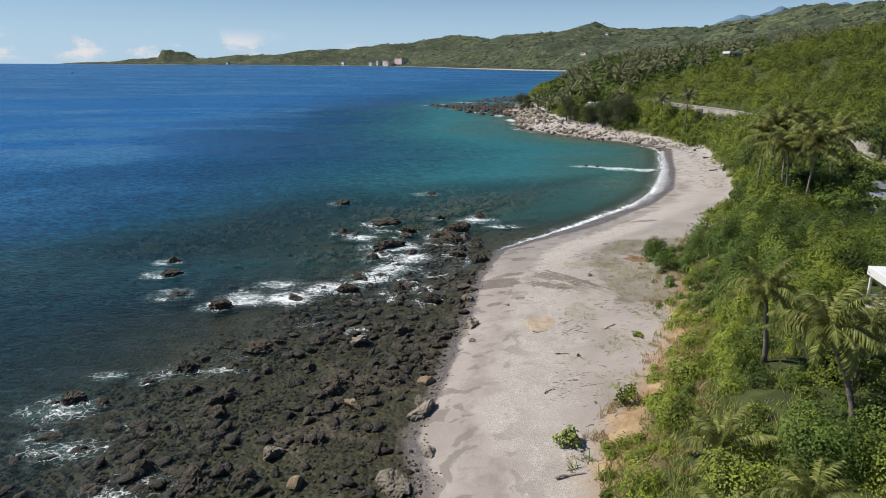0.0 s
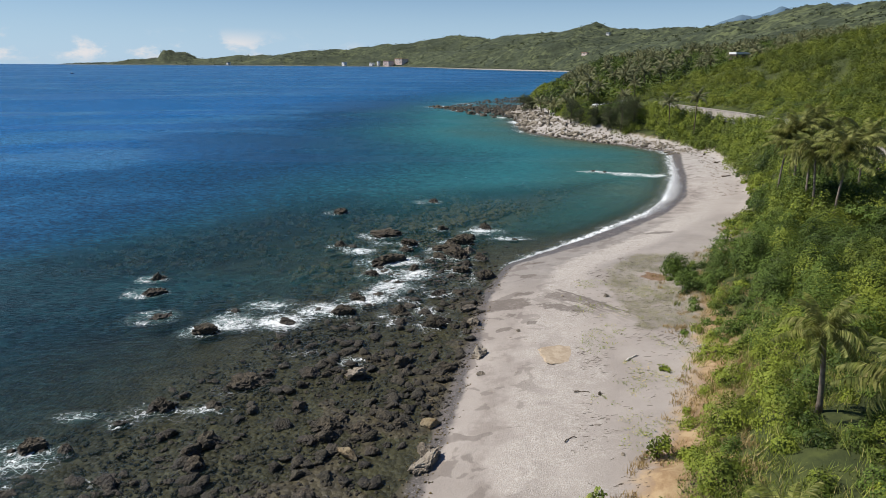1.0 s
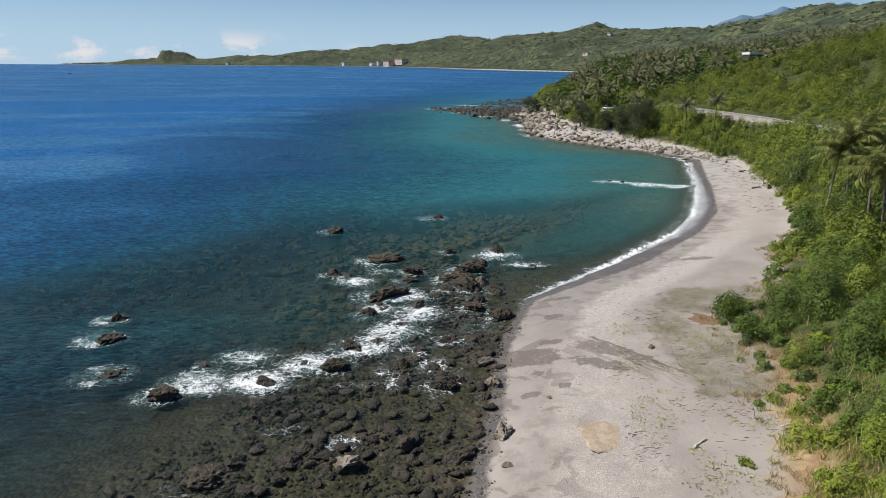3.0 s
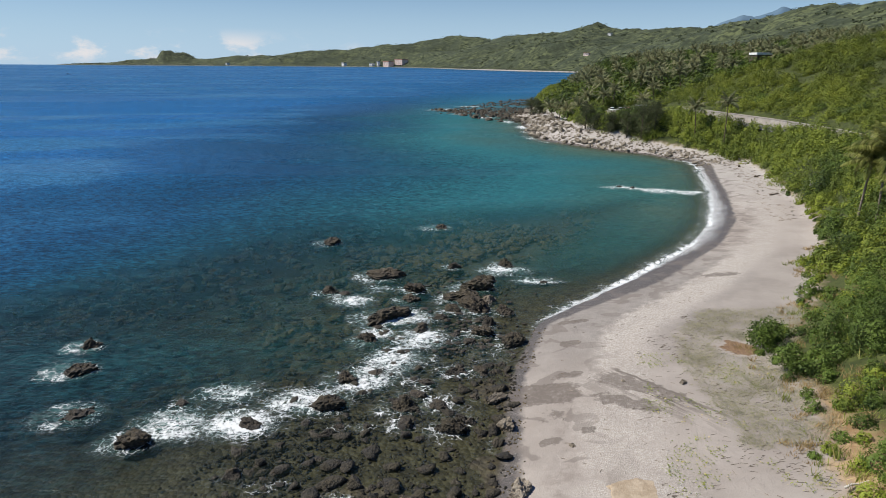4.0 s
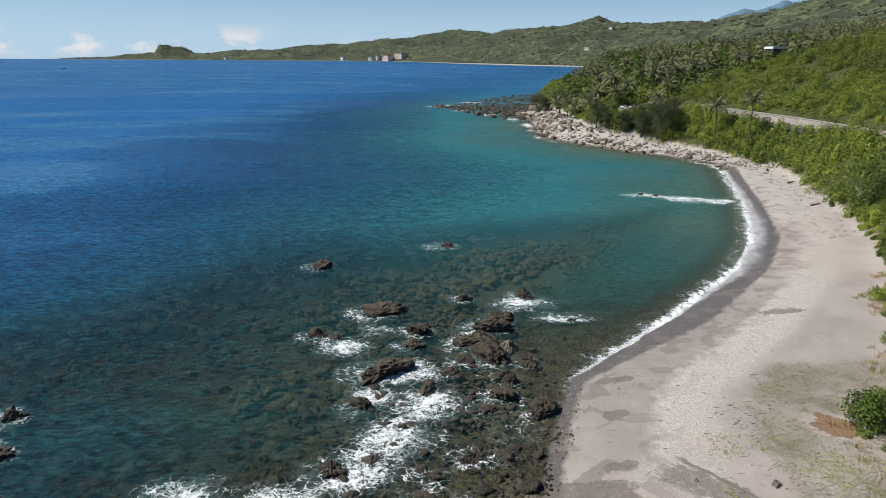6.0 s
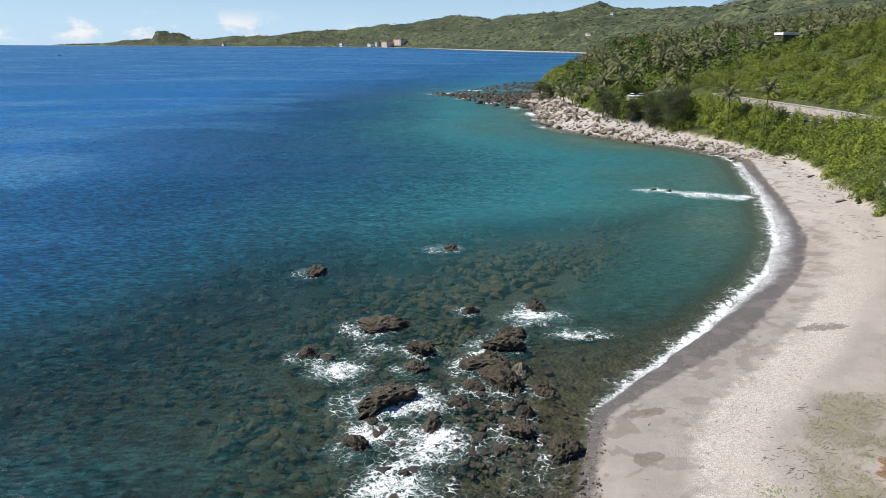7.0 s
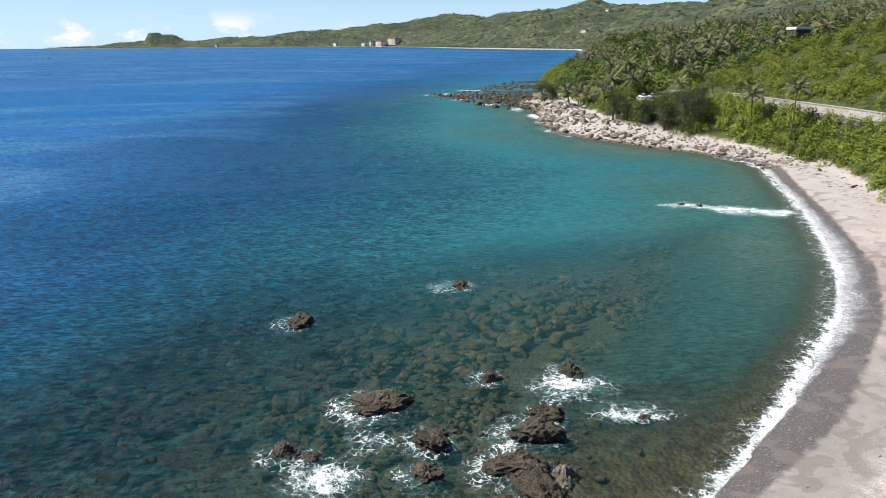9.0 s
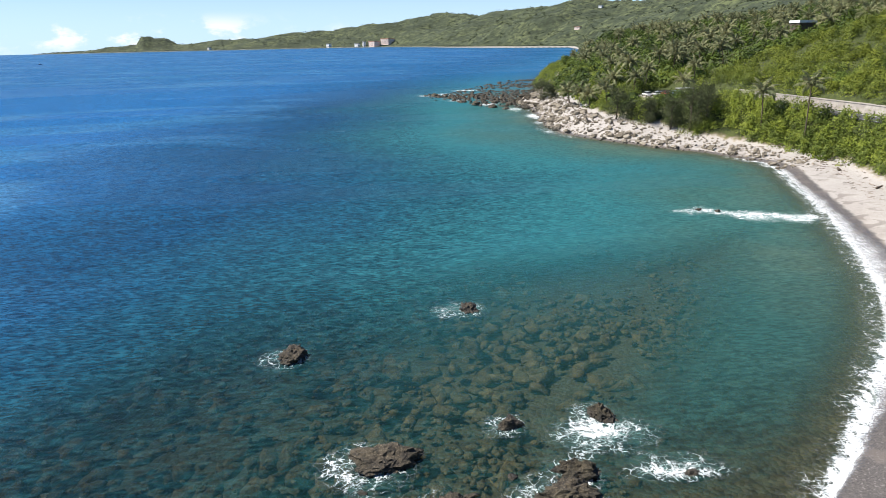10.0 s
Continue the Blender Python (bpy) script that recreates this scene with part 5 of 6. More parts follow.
ground_leaves("creeping_beach_plants", gx2, gy2, 16, 0.12, leaf_creep, "low grey-green creeping plants on the sand", 43, spread=0.35)
ix, iy = scatter(2600, 12, 34, 40, 90, lambda x, y, u: (inland(x, y) - veg_edge(y) < 0) & (inland(x, y) > 12) & (wave_noise(x, y, 0.6, 6) > 0.2), rg)
ground_leaves("beach_weeds", ix, iy, 7, 0.16, leaf_grass, "patches of low green weeds on the sand", 44, spread=0.3)

# ---- palms ----


def frond_mesh(name, length, droop, seed, pairs=26, mat=leaf_palm, wide=0.015, segs=12):
    """A feather leaf: an arching midrib with hanging leaflets, along +x."""
    r = random.Random(seed)
    pts = []
    ang, p = radians(52), Vector((0, 0, 0))
    step = length / segs
    for i in range(segs + 1):
        pts.append(p.copy())
        p += Vector((math.cos(ang), 0, math.sin(ang))) * step
        ang -= radians(droop) / segs * (0.6 + 0.8 * i / segs)
    v, fc = tube(pts, [0.045 * (1 - 0.85 * i / segs) for i in range(segs + 1)], 3)
    verts, faces = [tuple(a) for a in v], [list(f) for f in fc]
    for i in range(pairs):
        t = 0.1 + 0.88 * i / (pairs - 1)
        k = min(int(t * segs), segs - 1)
        q = pts[k].lerp(pts[k + 1], t * segs - k)
        d = (pts[k + 1] - pts[k]).normalized()
        reach = length * 0.25 * (math.sin(math.pi * min(1, 0.12 + t * 0.85)) ** 0.7) * r.uniform(0.8, 1.1)
        for side in (-1, 1):
            out = (Vector((0, side, 0)) * r.uniform(0.5, 0.8) + d * r.uniform(0.4, 0.75) + Vector((0, 0, -0.2 - 0.7 * r.random()))).normalized()
            mid = q + out * reach * 0.55
            end = mid + (out + Vector((0, 0, -0.75))).normalized() * reach * 0.5
            w = d * length * wide
            n = len(verts)
            verts += [tuple(q - w * 0.6), tuple(q + w * 0.6), tuple(mid + w), tuple(mid - w), tuple(end)]
            faces += [[n, n + 1, n + 2, n + 3], [n + 3, n + 2, n + 4]]
    me = bpy.data.meshes.new(name)
    me.from_pydata(verts, [], faces)
    me.materials.append(mat)
    return me


def curved_trunk(height, lean, turn, r0=0.2, r1=0.13, n=9):
    out = []
    for i in range(n):
        t = i / (n - 1)
        out.append((math.cos(turn) * lean * t ** 1.6, math.sin(turn) * lean * t ** 1.6, height * t))
    rad = [r0 * 1.5 if i == 0 else r0 + (r1 - r0) * i / (n - 1) + (0.012 if i % 2 else 0) for i in range(n)]
    return out, rad


FRONDS = [frond_mesh("frond", 3.9, d, 60 + i, pairs=42, wide=0.013) for i, d in enumerate((70, 95, 120, 60, 140))]


def palm(x, y, height, lean, turn, label, size=1.0, n=19, seed=1):
    """A coconut palm with each frond a part."""
    r = random.Random(seed)
    ob = thing("palm_tree", pose(x, y, ground_z(x, y) - 0.1), label, "palm tree", "palms behind the beach")
    pts, rad = curved_trunk(height, lean, turn)
    mesh_part("trunk", tube_mesh("trunk", pts, rad, 9), bark, ob, "ringed grey-brown trunk", flat=False)
    head = Vector(pts[-1])
    for i in range(n):
        level = i / n
        f_ = mesh_part("frond", FRONDS[min(4, int(level * 5))] if r.random() < 0.7 else FRONDS[r.randrange(5)], leaf_palm, ob)
        m = Matrix.Translation(head + Vector((0, 0, 0.1))) @ Euler((r.uniform(-0.15, 0.15), radians(-38 + 100 * level) + r.uniform(-0.12, 0.12), i * 2.399 + r.uniform(-0.2, 0.2)), "XYZ").to_matrix().to_4x4()
        f_.matrix_basis = m @ Matrix.Scale(size * r.uniform(0.85, 1.1), 4)
    nuts = bmesh.new()
    for i in range(6):
        got = bmesh.ops.create_icosphere(nuts, subdivisions=1, radius=0.13)["verts"]
        bmesh.ops.translate(nuts, verts=got, vec=head + Vector((0.25 * math.cos(i), 0.25 * math.sin(i), -0.2)))
    part("coconuts", nuts, leaf_grass, ob, "cluster of green coconuts")
    return ob


palm(26.4, 46.2, 6.6, 1.9, 3.9, "tall coconut palm rising from shrubs beside the beach", 0.88, n=22, seed=1)
palm(27.2, 36.0, 6.2, 2.2, 2.7, "coconut palm with a curved trunk above dense shrubs", 1.0, n=24, seed=2)
palm(17.6, 33.6, 1.5, 0.3, 1.0, "young coconut palm low among grass and shrubs", 0.9, n=17, seed=3)
palm(15.6, 27.6, 1.4, 0.3, 4.0, "young coconut palm beside tall grass", 0.8, n=16, seed=4)
palm(30.6, 41.5, 4.0, 0.8, 0.5, "coconut palm standing among dense shrubs", 0.9, n=22, seed=5)
palm(19.4, 27.2, 1.6, 0.2, 5.0, "small coconut palm among shrubs", 0.75, n=16, seed=6)
for k, (x, y, top) in enumerate(((58.6, 100, 17.6), (68.1, 110, 17.8), (58.0, 104.5, 16.8), (67.4, 128, 18.0), (65.0, 129, 16.2), (75.8, 140, 19.0), (61.5, 113, 15.6), (82, 141, 16.5))):
    palm(x, y, top - ground_z(x, y), 0.8, k * 1.3, "coconut palm in a grove beside the coast road", 1.45 if k < 4 else 1.2, n=24, seed=20 + k)


def far_palm(name, seed, height=None):
    """A smaller-detailed palm for the far woods: trunk and crown."""
    r = random.Random(seed)
    ob = thing(name, pose(0, 0, -500), "tall coconut palm standing over the woods", "palm tree", "palms on the point")
    h = height or r.uniform(5.2, 7.2)
    pts, rad = curved_trunk(h, r.uniform(0.3, 1.4), r.uniform(0, 6.28), 0.2, 0.14, 5)
    mesh_part("trunk", tube_mesh("trunk", pts, rad, 5), dark_bark, ob, flat=False)
    head = Vector(pts[-1])
    verts, faces = [], []
    for i in range(14):
        lvl = i / 14
        src = frond_mesh("tmp", 4.8, 75 + 60 * lvl, seed * 50 + i, pairs=9, wide=0.06, segs=5)
        m = Matrix.Translation(head) @ Euler((0, radians(-35 + 88 * lvl), i * 2.399), "XYZ").to_matrix().to_4x4()
        base = len(verts)
        verts += [tuple(m @ v.co) for v in src.vertices]
        faces += [[base + k for k in p.vertices] for p in src.polygons if p.index % 1 == 0]
        bpy.data.meshes.remove(src)
    # broaden the few leaflets so that they close the crown
    me = bpy.data.meshes.new("crown")
    me.from_pydata(verts, [], faces)
    mesh_part("crown", me, leaf_farpalm, ob, "spreading crown of feather fronds")
    return ob


far_kinds = [far_palm("palm_tree", 70 + k) for k in range(4)]
rg = np.random.default_rng(77)
px2, py2 = scatter(1500, 75, 420, 320, 760, lambda x, y, u: (inland(x, y) > 24) & free(x, y, 2) & (y > 323 + 0.42 * (x - 110)) & (x < 0.72 * (y + 60)) & (u < np.clip(0.45 + 0.9 * wave_noise(x, y, 0.03, 5), 0.08, 1)), rg)
pz2 = ground(px2, py2)
for k in range(min(len(px2), 200)):
    m = Matrix.Translation((px2[k], py2[k], pz2[k])) @ Euler((0, 0, rg.uniform(0, 6.28))).to_matrix().to_4x4() @ Matrix.Scale(rg.uniform(0.9, 1.25), 4)
    if k < 4:
        far_kinds[k].matrix_basis = m
    else:
        copy_thing(far_kinds[k % 4], m)
for x, y, h, seed in ((93.4, 246, 18.5, 91), (89.8, 262, 16.0, 92)):
    lone = far_palm("palm_tree", seed, h - ground_z(x, y))
    lone.matrix_basis = Matrix.Translation((x, y, ground_z(x, y)))
    tagged(lone, "lone coconut palm beside the road wall", "palm tree", "palms beside the road")
# palms round the car park
for k, (x, y) in enumerate(((62, 322), (66, 330), (59, 335), (70, 317), (76, 322), (57, 345), (64, 340), (86, 312), (92, 318), (55, 352))):
    copy_thing(far_kinds[k % 4], Matrix.Translation((x, y, ground_z(x, y) - 1.0)) @ Euler((0, 0, k)).to_matrix().to_4x4())


def needle_tree(x, y, h, r, label, seed):
    """A casuarina-like tree: leaning limbs and many fine sprays."""
    rgn = np.random.default_rng(seed)
    ob = thing("casuarina_tree", pose(x, y, ground_z(x, y) - 0.1), label, "tree", "trees on the bank")
    pts = [(0, 0, 0), (0.1, 0, h * 0.3), (0.2, 0.1, h * 0.6), (0.2, 0.1, h * 0.9)]
    mesh_part("trunk", tube_mesh("trunk", pts, [0.3, 0.24, 0.15, 0.05], 7), dark_bark, ob, flat=False)
    for k in range(5):
        a = k * 1.3
        z = h * (0.25 + 0.1 * k)
        mesh_part("limb", tube_mesh("limb", [(0.15, 0.05, z), (math.cos(a) * r * 0.4, math.sin(a) * r * 0.4, z + h * 0.14), (math.cos(a) * r * 0.75, math.sin(a) * r * 0.75, z + h * 0.22)], [0.12, 0.08, 0.03], 5), dark_bark, ob, flat=False)
    k = 34
    cx_, cy_, cz_ = rgn.normal(0, r * 0.42, k), rgn.normal(0, r * 0.42, k), rgn.uniform(0.12, 0.95, k) * h
    keep = 1 - 0.6 * np.abs(cz_ / h - 0.4)
    q, nrm = dome_leaves(cx_ * keep, cy_ * keep, cz_, np.full(k, r * 0.36), np.full(k, r * 0.42), 130, rgn, low=-0.5)
    me = leaf_mesh("crown", q, nrm, 0.55 * rgn.uniform(0.5, 1.2, len(q)), 0.28, leaf_needle, rgn, tilt=0.9)
    mesh_part("crown", me, leaf_needle, ob, "feathery grey-green crown")
    return ob


for k, (x, y, h, r) in enumerate(((59.5, 300, 11.5, 4.4), (75.5, 277, 15, 5.6), (80.5, 277.5, 11, 4.6), (71.5, 282, 10, 4.2), (67.5, 290, 7, 4.0), (63.5, 296, 6, 3.2), (52, 404, 9, 5.0), (55, 392, 7, 4.0))):
    needle_tree(x, y, h, r, "grey-green casuarina tree above the stone bank", 90 + k)


def spreading_tree(x, y, h, r, label, seed):
    """A broad tree with a flat layered crown."""
    rgn = np.random.default_rng(seed)
    ob = thing("broad_tree", pose(x, y, ground_z(x, y) - 0.1), label, "tree", "trees by the road")
    mesh_part("trunk", tube_mesh("trunk", [(0, 0, 0), (0.1, 0, h * 0.25), (0.1, 0.1, h * 0.55)], [0.32, 0.25, 0.18], 8), dark_bark, ob, flat=False)
    for k in range(6):
        a = k * 1.05
        mesh_part("limb", tube_mesh("limb", [(0.1, 0.1, h * 0.5), (math.cos(a) * r * 0.4, math.sin(a) * r * 0.4, h * 0.72), (math.cos(a) * r * 0.8, math.sin(a) * r * 0.8, h * 0.82)], [0.14, 0.09, 0.03], 5), dark_bark, ob, flat=False)
    k = 22
    a, d = rgn.uniform(0, 6.28, k), r * np.sqrt(rgn.uniform(0, 1, k))
    q, nrm = dome_leaves(np.cos(a) * d, np.sin(a) * d, h * (0.72 + 0.2 * rgn.uniform(0, 1, k)), np.full(k, r * 0.34), np.full(k, h * 0.14), 80, rgn, low=-0.3)
    me = leaf_mesh("crown", q, nrm, 0.5 * rgn.uniform(0.6, 1.3, len(q)), 0.7, leaf_deep, rgn, tri=True)
    mesh_part("crown", me, leaf_deep, ob, "flat layered green crown")
    return ob


def round_shrub(name, x, y, r, h, mat, label, seed, leaf=0.3, per=900, category="shrub", group=""):
    """A single bush: woody stems and a lumpy leafy crown."""
    rgn = np.random.default_rng(seed)
    ob = thing(name, pose(x, y, ground_z(x, y)), label, category, group)
    for k in range(4):
        a = k * 1.7
        mesh_part("stem", tube_mesh("stem", [(0, 0, -0.1), (math.cos(a) * r * 0.2, math.sin(a) * r * 0.2, h * 0.35), (math.cos(a) * r * 0.5, math.sin(a) * r * 0.5, h * 0.7)], [0.07, 0.05, 0.02], 5), dark_bark, ob)
    k = 9
    cx_, cy_, cz_ = rgn.normal(0, r * 0.38, k), rgn.normal(0, r * 0.38, k), rgn.uniform(0.15, 0.6, k) * h
    q, nrm = dome_leaves(cx_, cy_, cz_, np.full(k, r * 0.5), np.full(k, h * 0.42), per // k, rgn, low=-0.3)
    me = leaf_mesh("crown", q, nrm, leaf * rgn.uniform(0.6, 1.3, len(q)), 0.6, mat, rgn)
    mesh_part("crown", me, mat, ob)
    return ob


round_shrub("shrub", 32.0, 90.2, 2.1, 3.6, leaf_deep, "dark green bush standing alone at the edge of the beach", 51, per=3200, leaf=0.22)
round_shrub("shrub", 31.8, 84.2, 2.2, 2.4, leaf_deep, "low dark green bush beside creeping plants", 52, per=3000, leaf=0.22)
round_shrub("shrub", 15.9, 47.4, 1.0, 2.2, leaf_bright, "small bright green bush on the sand", 53, per=420, leaf=0.26)
round_shrub("shrub", 21.2, 62.0, 0.55, 0.5, leaf_bright, "small green plant growing on the sand", 54, per=200, leaf=0.22)
round_shrub("shrub", 10.2, 42.0, 0.8, 1.3, leaf_grass, "tall yellow-green weed bush on dry grass", 55, per=420, leaf=0.3)
spreading_tree(94.5, 137, 7.5, 5.0, "broad flat-crowned tree beside the coast road", 65)
spreading_tree(61.5, 94, 4.0, 4.0, "low broad tree among dense shrubs", 66)
spreading_tree(63, 106, 4.5, 4.2, "low broad dark tree near the houses", 67)

# ---- road, wall and buildings ----


def road_points(y0, y1, off, step=4.0):
    """Points beside the road's middle line, with its height."""
    out = []
    for yy in np.arange(y0, y1 + 0.1, step):
        x = np.interp(yy, ROAD[:, 1], ROAD[:, 0])
        z = np.interp(yy, ROAD[:, 1], ROAD[:, 2])
        slope = (np.interp(yy + 2, ROAD[:, 1], ROAD[:, 0]) - np.interp(yy - 2, ROAD[:, 1], ROAD[:, 0])) / 4
        n = Vector((1, -slope, 0)).normalized()
        out.append(Vector((x, yy, z)) + n * off)
    return out


def ribbon(name, inner, outer, z0, z1, mat, parent=None, label=""):
    """A solid strip between two rows of points, from z0 to z1 above them."""
    verts, faces = [], []
    for a, b in zip(inner, outer):
        verts += [(a.x, a.y, a.z + z0), (b.x, b.y, b.z + z0), (b.x, b.y, b.z + z1), (a.x, a.y, a.z + z1)]
    for i in range(len(inner) - 1):
        p, q = 4 * i, 4 * i + 4
        for k in range(4):
            n = (k + 1) % 4
            faces.append((p + k, p + n, q + n, q + k))
    faces += [(0, 1, 2, 3), tuple(range(len(verts) - 4, len(verts)))]
    me = bpy.data.meshes.new(name)
    me.from_pydata(verts, [], faces)
    return mesh_part(name, me, mat, parent, label)


road = ribbon("road", road_points(44, 330, -3.6), road_points(44, 330, 3.6), -0.1, 0.1, asphalt)
tagged(road, "grey asphalt coast road with white edge lines", "road", kind="structure")
for off in (-3.2, 3.2):
    ribbon("edge_line", road_points(44, 330, off - 0.08), road_points(44, 330, off + 0.08), 0.1, 0.112, white_paint, road, "white painted edge line")
wall = ribbon("retaining_wall", road_points(146, 290, 4.4), road_points(146, 290, 5.3), -0.4, 2.5, concrete)
tagged(wall, "long weathered concrete retaining wall above the road", "wall", kind="structure")
ribbon("coping", road_points(146, 290, 4.25), road_points(146, 290, 5.4), 2.5, 2.7, concrete, wall, "rough concrete coping")
low = ribbon("low_wall", road_points(86, 146, 4.4), road_points(86, 146, 4.9), -0.4, 1.0, concrete)
tagged(low, "low pale concrete wall beside the road", "wall", kind="structure")
for k, yy in enumerate((196, 208, 216, 226, 262)):
    p = road_points(yy, yy, 4.38)[0]
    bm = bmesh.new()
    for a, b, c, d in ((-0.5, 0.9, 0.5, 1.5), (-0.45, 0.5, -0.25, 0.9), (0.2, 0.5, 0.4, 0.9), (0.4, 1.4, 0.8, 1.8)):
        box(bm, p.x - 0.03, p.y + a, p.z + b, p.x, p.y + c, p.z + d)
    part("wall_mark", bm, dark_bark, wall, "dark brown painted mark")

rail_posts = road_points(272, 302, -4.6, 3.0)
rail = thing("guard_rail", Matrix(), "white roadside guard rail on short posts", "guard rail")
for p in rail_posts:
    part("post", boxed(p.x - 0.07, p.y - 0.07, p.z, p.x + 0.07, p.y + 0.07, p.z + 0.8), white_paint, rail)
ribbon("beam", road_points(272, 302, -4.66), road_points(272, 302, -4.54), 0.45, 0.8, white_paint, rail, "white beam")


def car(x, y, rz, paint, label):
    ob = thing("car", pose(x, y, ground_z(x, y) + 0.16, 0, 0, rz), label, "car", "parked cars")
    bm = boxed(-2.1, -0.86, 0.32, 2.1, 0.86, 0.92, bevel=0.16)
    part("body", bm, paint, ob)
    bm = bmesh.new()
    box(bm, -1.5, -0.76, 0.9, 0.9, 0.76, 1.46, 0.1)
    for v in bm.verts:
        if v.co.z > 1.3:
            v.co.x = v.co.x * 0.78 - 0.1
            v.co.y *= 0.86
    part("cabin", bm, dark_glass, ob, "dark glass cabin")
    part("roof", boxed(-1.15, -0.62, 1.44, 0.55, 0.62, 1.5), paint, ob)
    for wx_ in (-1.3, 1.3):
        for wy_ in (-0.8, 0.8):
            bm = bmesh.new()
            bmesh.ops.create_cone(bm, cap_ends=True, segments=16, radius1=0.33, radius2=0.33, depth=0.22, matrix=pose(wx_, wy_, 0.33, 90))
            w = part("wheel", bm, tyre_rubber, ob)
            bm = bmesh.new()
            bmesh.ops.create_cone(bm, cap_ends=True, segments=12, radius1=0.18, radius2=0.18, depth=0.24, matrix=pose(wx_, wy_, 0.33, 90))
            part("rim", bm, steel, w)
    for wy_ in (-0.6, 0.6):
        part("headlight", boxed(2.06, wy_ - 0.15, 0.62, 2.12, wy_ + 0.15, 0.76), white_paint, ob)
    return ob


lot_z = 11.72
lot = part("car_park", boxed(69, 300, lot_z - 0.6, 87, 315, lot_z), concrete)
tagged(lot, "pale paved car park above the stone bank", "pavement", kind="structure")


def on_lot(ob):
    ob.location.z = lot_z
    return ob


for k, (x, y, rz, paint, name) in enumerate(((72, 308, 100, white_paint, "white"), (75.5, 308.5, 95, grey_paint, "silver"), (79, 309, 92, red_paint, "dark red"), (82.5, 309, 95, blue_paint, "dark blue"))):
    on_lot(car(x, y, rz, paint, name + " car parked above the stone bank"))
fence = thing("fence", pose(0, 0, lot_z), "brown timber fence along the edge of the car park", "fence")
for k in range(12):
    part("post", boxed(69.2 + k * 1.6, 300.3, 0, 69.4 + k * 1.6, 300.5, 1.1), dark_bark, fence)
for z in (0.5, 0.95):
    part("rail", boxed(69.1, 300.35, z, 87.0, 300.45, z + 0.12), dark_bark, fence)
shelter = thing("shelter", pose(84, 304, lot_z), "open shelter with a grey roof on posts", "shelter")
part("roof", boxed(-3, -2, 2.5, 3, 2, 2.75), grey_roof, shelter)
for x in (-2.7, 2.7):
    for y in (-1.7, 1.7):
        part("post", boxed(x - 0.1, y - 0.1, 0, x + 0.1, y + 0.1, 2.5), dark_bark, shelter)

# white pavilion among the palms
pav = thing("pavilion", pose(47.6, 56.0, 6.3, 0, 0, -10), "white flat-roofed pavilion on slim posts with a concrete floor", "pavilion")
part("floor", boxed(-6.2, -3.5, -3.0, 5, 4, 0.8), concrete, pav, "raised concrete floor")
part("roof", boxed(-4.9, -3.2, 2.9, 5, 4, 3.8, bevel=0.05), white_paint, pav, "thick white roof edge")
for x in (-4.6, 0.0, 4.5):
    for y in (-2.9, 3.6):
        part("post", boxed(x - 0.11, y - 0.11, 0.8, x + 0.11, y + 0.11, 2.9), white_paint, pav)
for x in (-3.6, -1.4, 1.6):
    part("slot", boxed(x, -3.23, 3.2, x + 1.0, -3.19, 3.36, bevel=0.0), dark_glass, pav, "dark slot in the roof edge")
part("back_wall", boxed(-3.4, 3.4, 0.8, 4.9, 3.7, 2.3), concrete, pav)
part("rail", boxed(-6.1, -3.45, 1.7, 4.9, -3.4, 1.76), white_paint, pav)
for k in range(6):
    part("baluster", boxed(-6.1 + 2 * k, -3.46, 0.8, -6.04 + 2 * k, -3.4, 1.7, bevel=0.0), white_paint, pav)


def house(x, y, z, rz, w, d, h, wall_mat, roof_mat, label, windows=2):
    ob = thing("house", pose(x, y, z, 0, 0, rz), label, "house", "houses by the road")
    part("wall", boxed(-w / 2, -d / 2, -1.5, w / 2, d / 2, h), wall_mat, ob)
    bm = boxed(-w / 2 - 0.4, -d / 2 - 0.4, h, w / 2 + 0.4, d / 2 + 0.4, h + 0.9, bevel=0.0)
    for v in bm.verts:
        if v.co.z > h + 0.5:
            v.co.y *= 0.1
    part("roof", bm, roof_mat, ob)
    for k in range(windows):
        wx_ = -w / 2 + w * (k + 0.5) / windows
        win = part("window", boxed(wx_ - 0.55, -d / 2 - 0.06, 1.0, wx_ + 0.55, -d / 2 + 0.05, 2.1, bevel=0.0), white_paint, ob)
        part("pane", boxed(wx_ - 0.47, -d / 2 - 0.08, 1.08, wx_ + 0.47, -d / 2 - 0.05, 2.02, bevel=0.0), dark_glass, win)
        win2 = part("window", boxed(-w / 2 - 0.06, -0.5, 1.0, -w / 2 + 0.05, 0.5, 2.1, bevel=0.0), white_paint, ob) if k == 0 else None
        if win2:
            part("pane", boxed(-w / 2 - 0.08, -0.42, 1.08, -w / 2 - 0.05, 0.42, 2.02, bevel=0.0), dark_glass, win2)
    part("door", boxed(w / 2 - 1.6, -d / 2 - 0.05, 0.0, w / 2 - 0.7, -d / 2 + 0.02, 2.05, bevel=0.0), dark_bark, ob)
    return ob


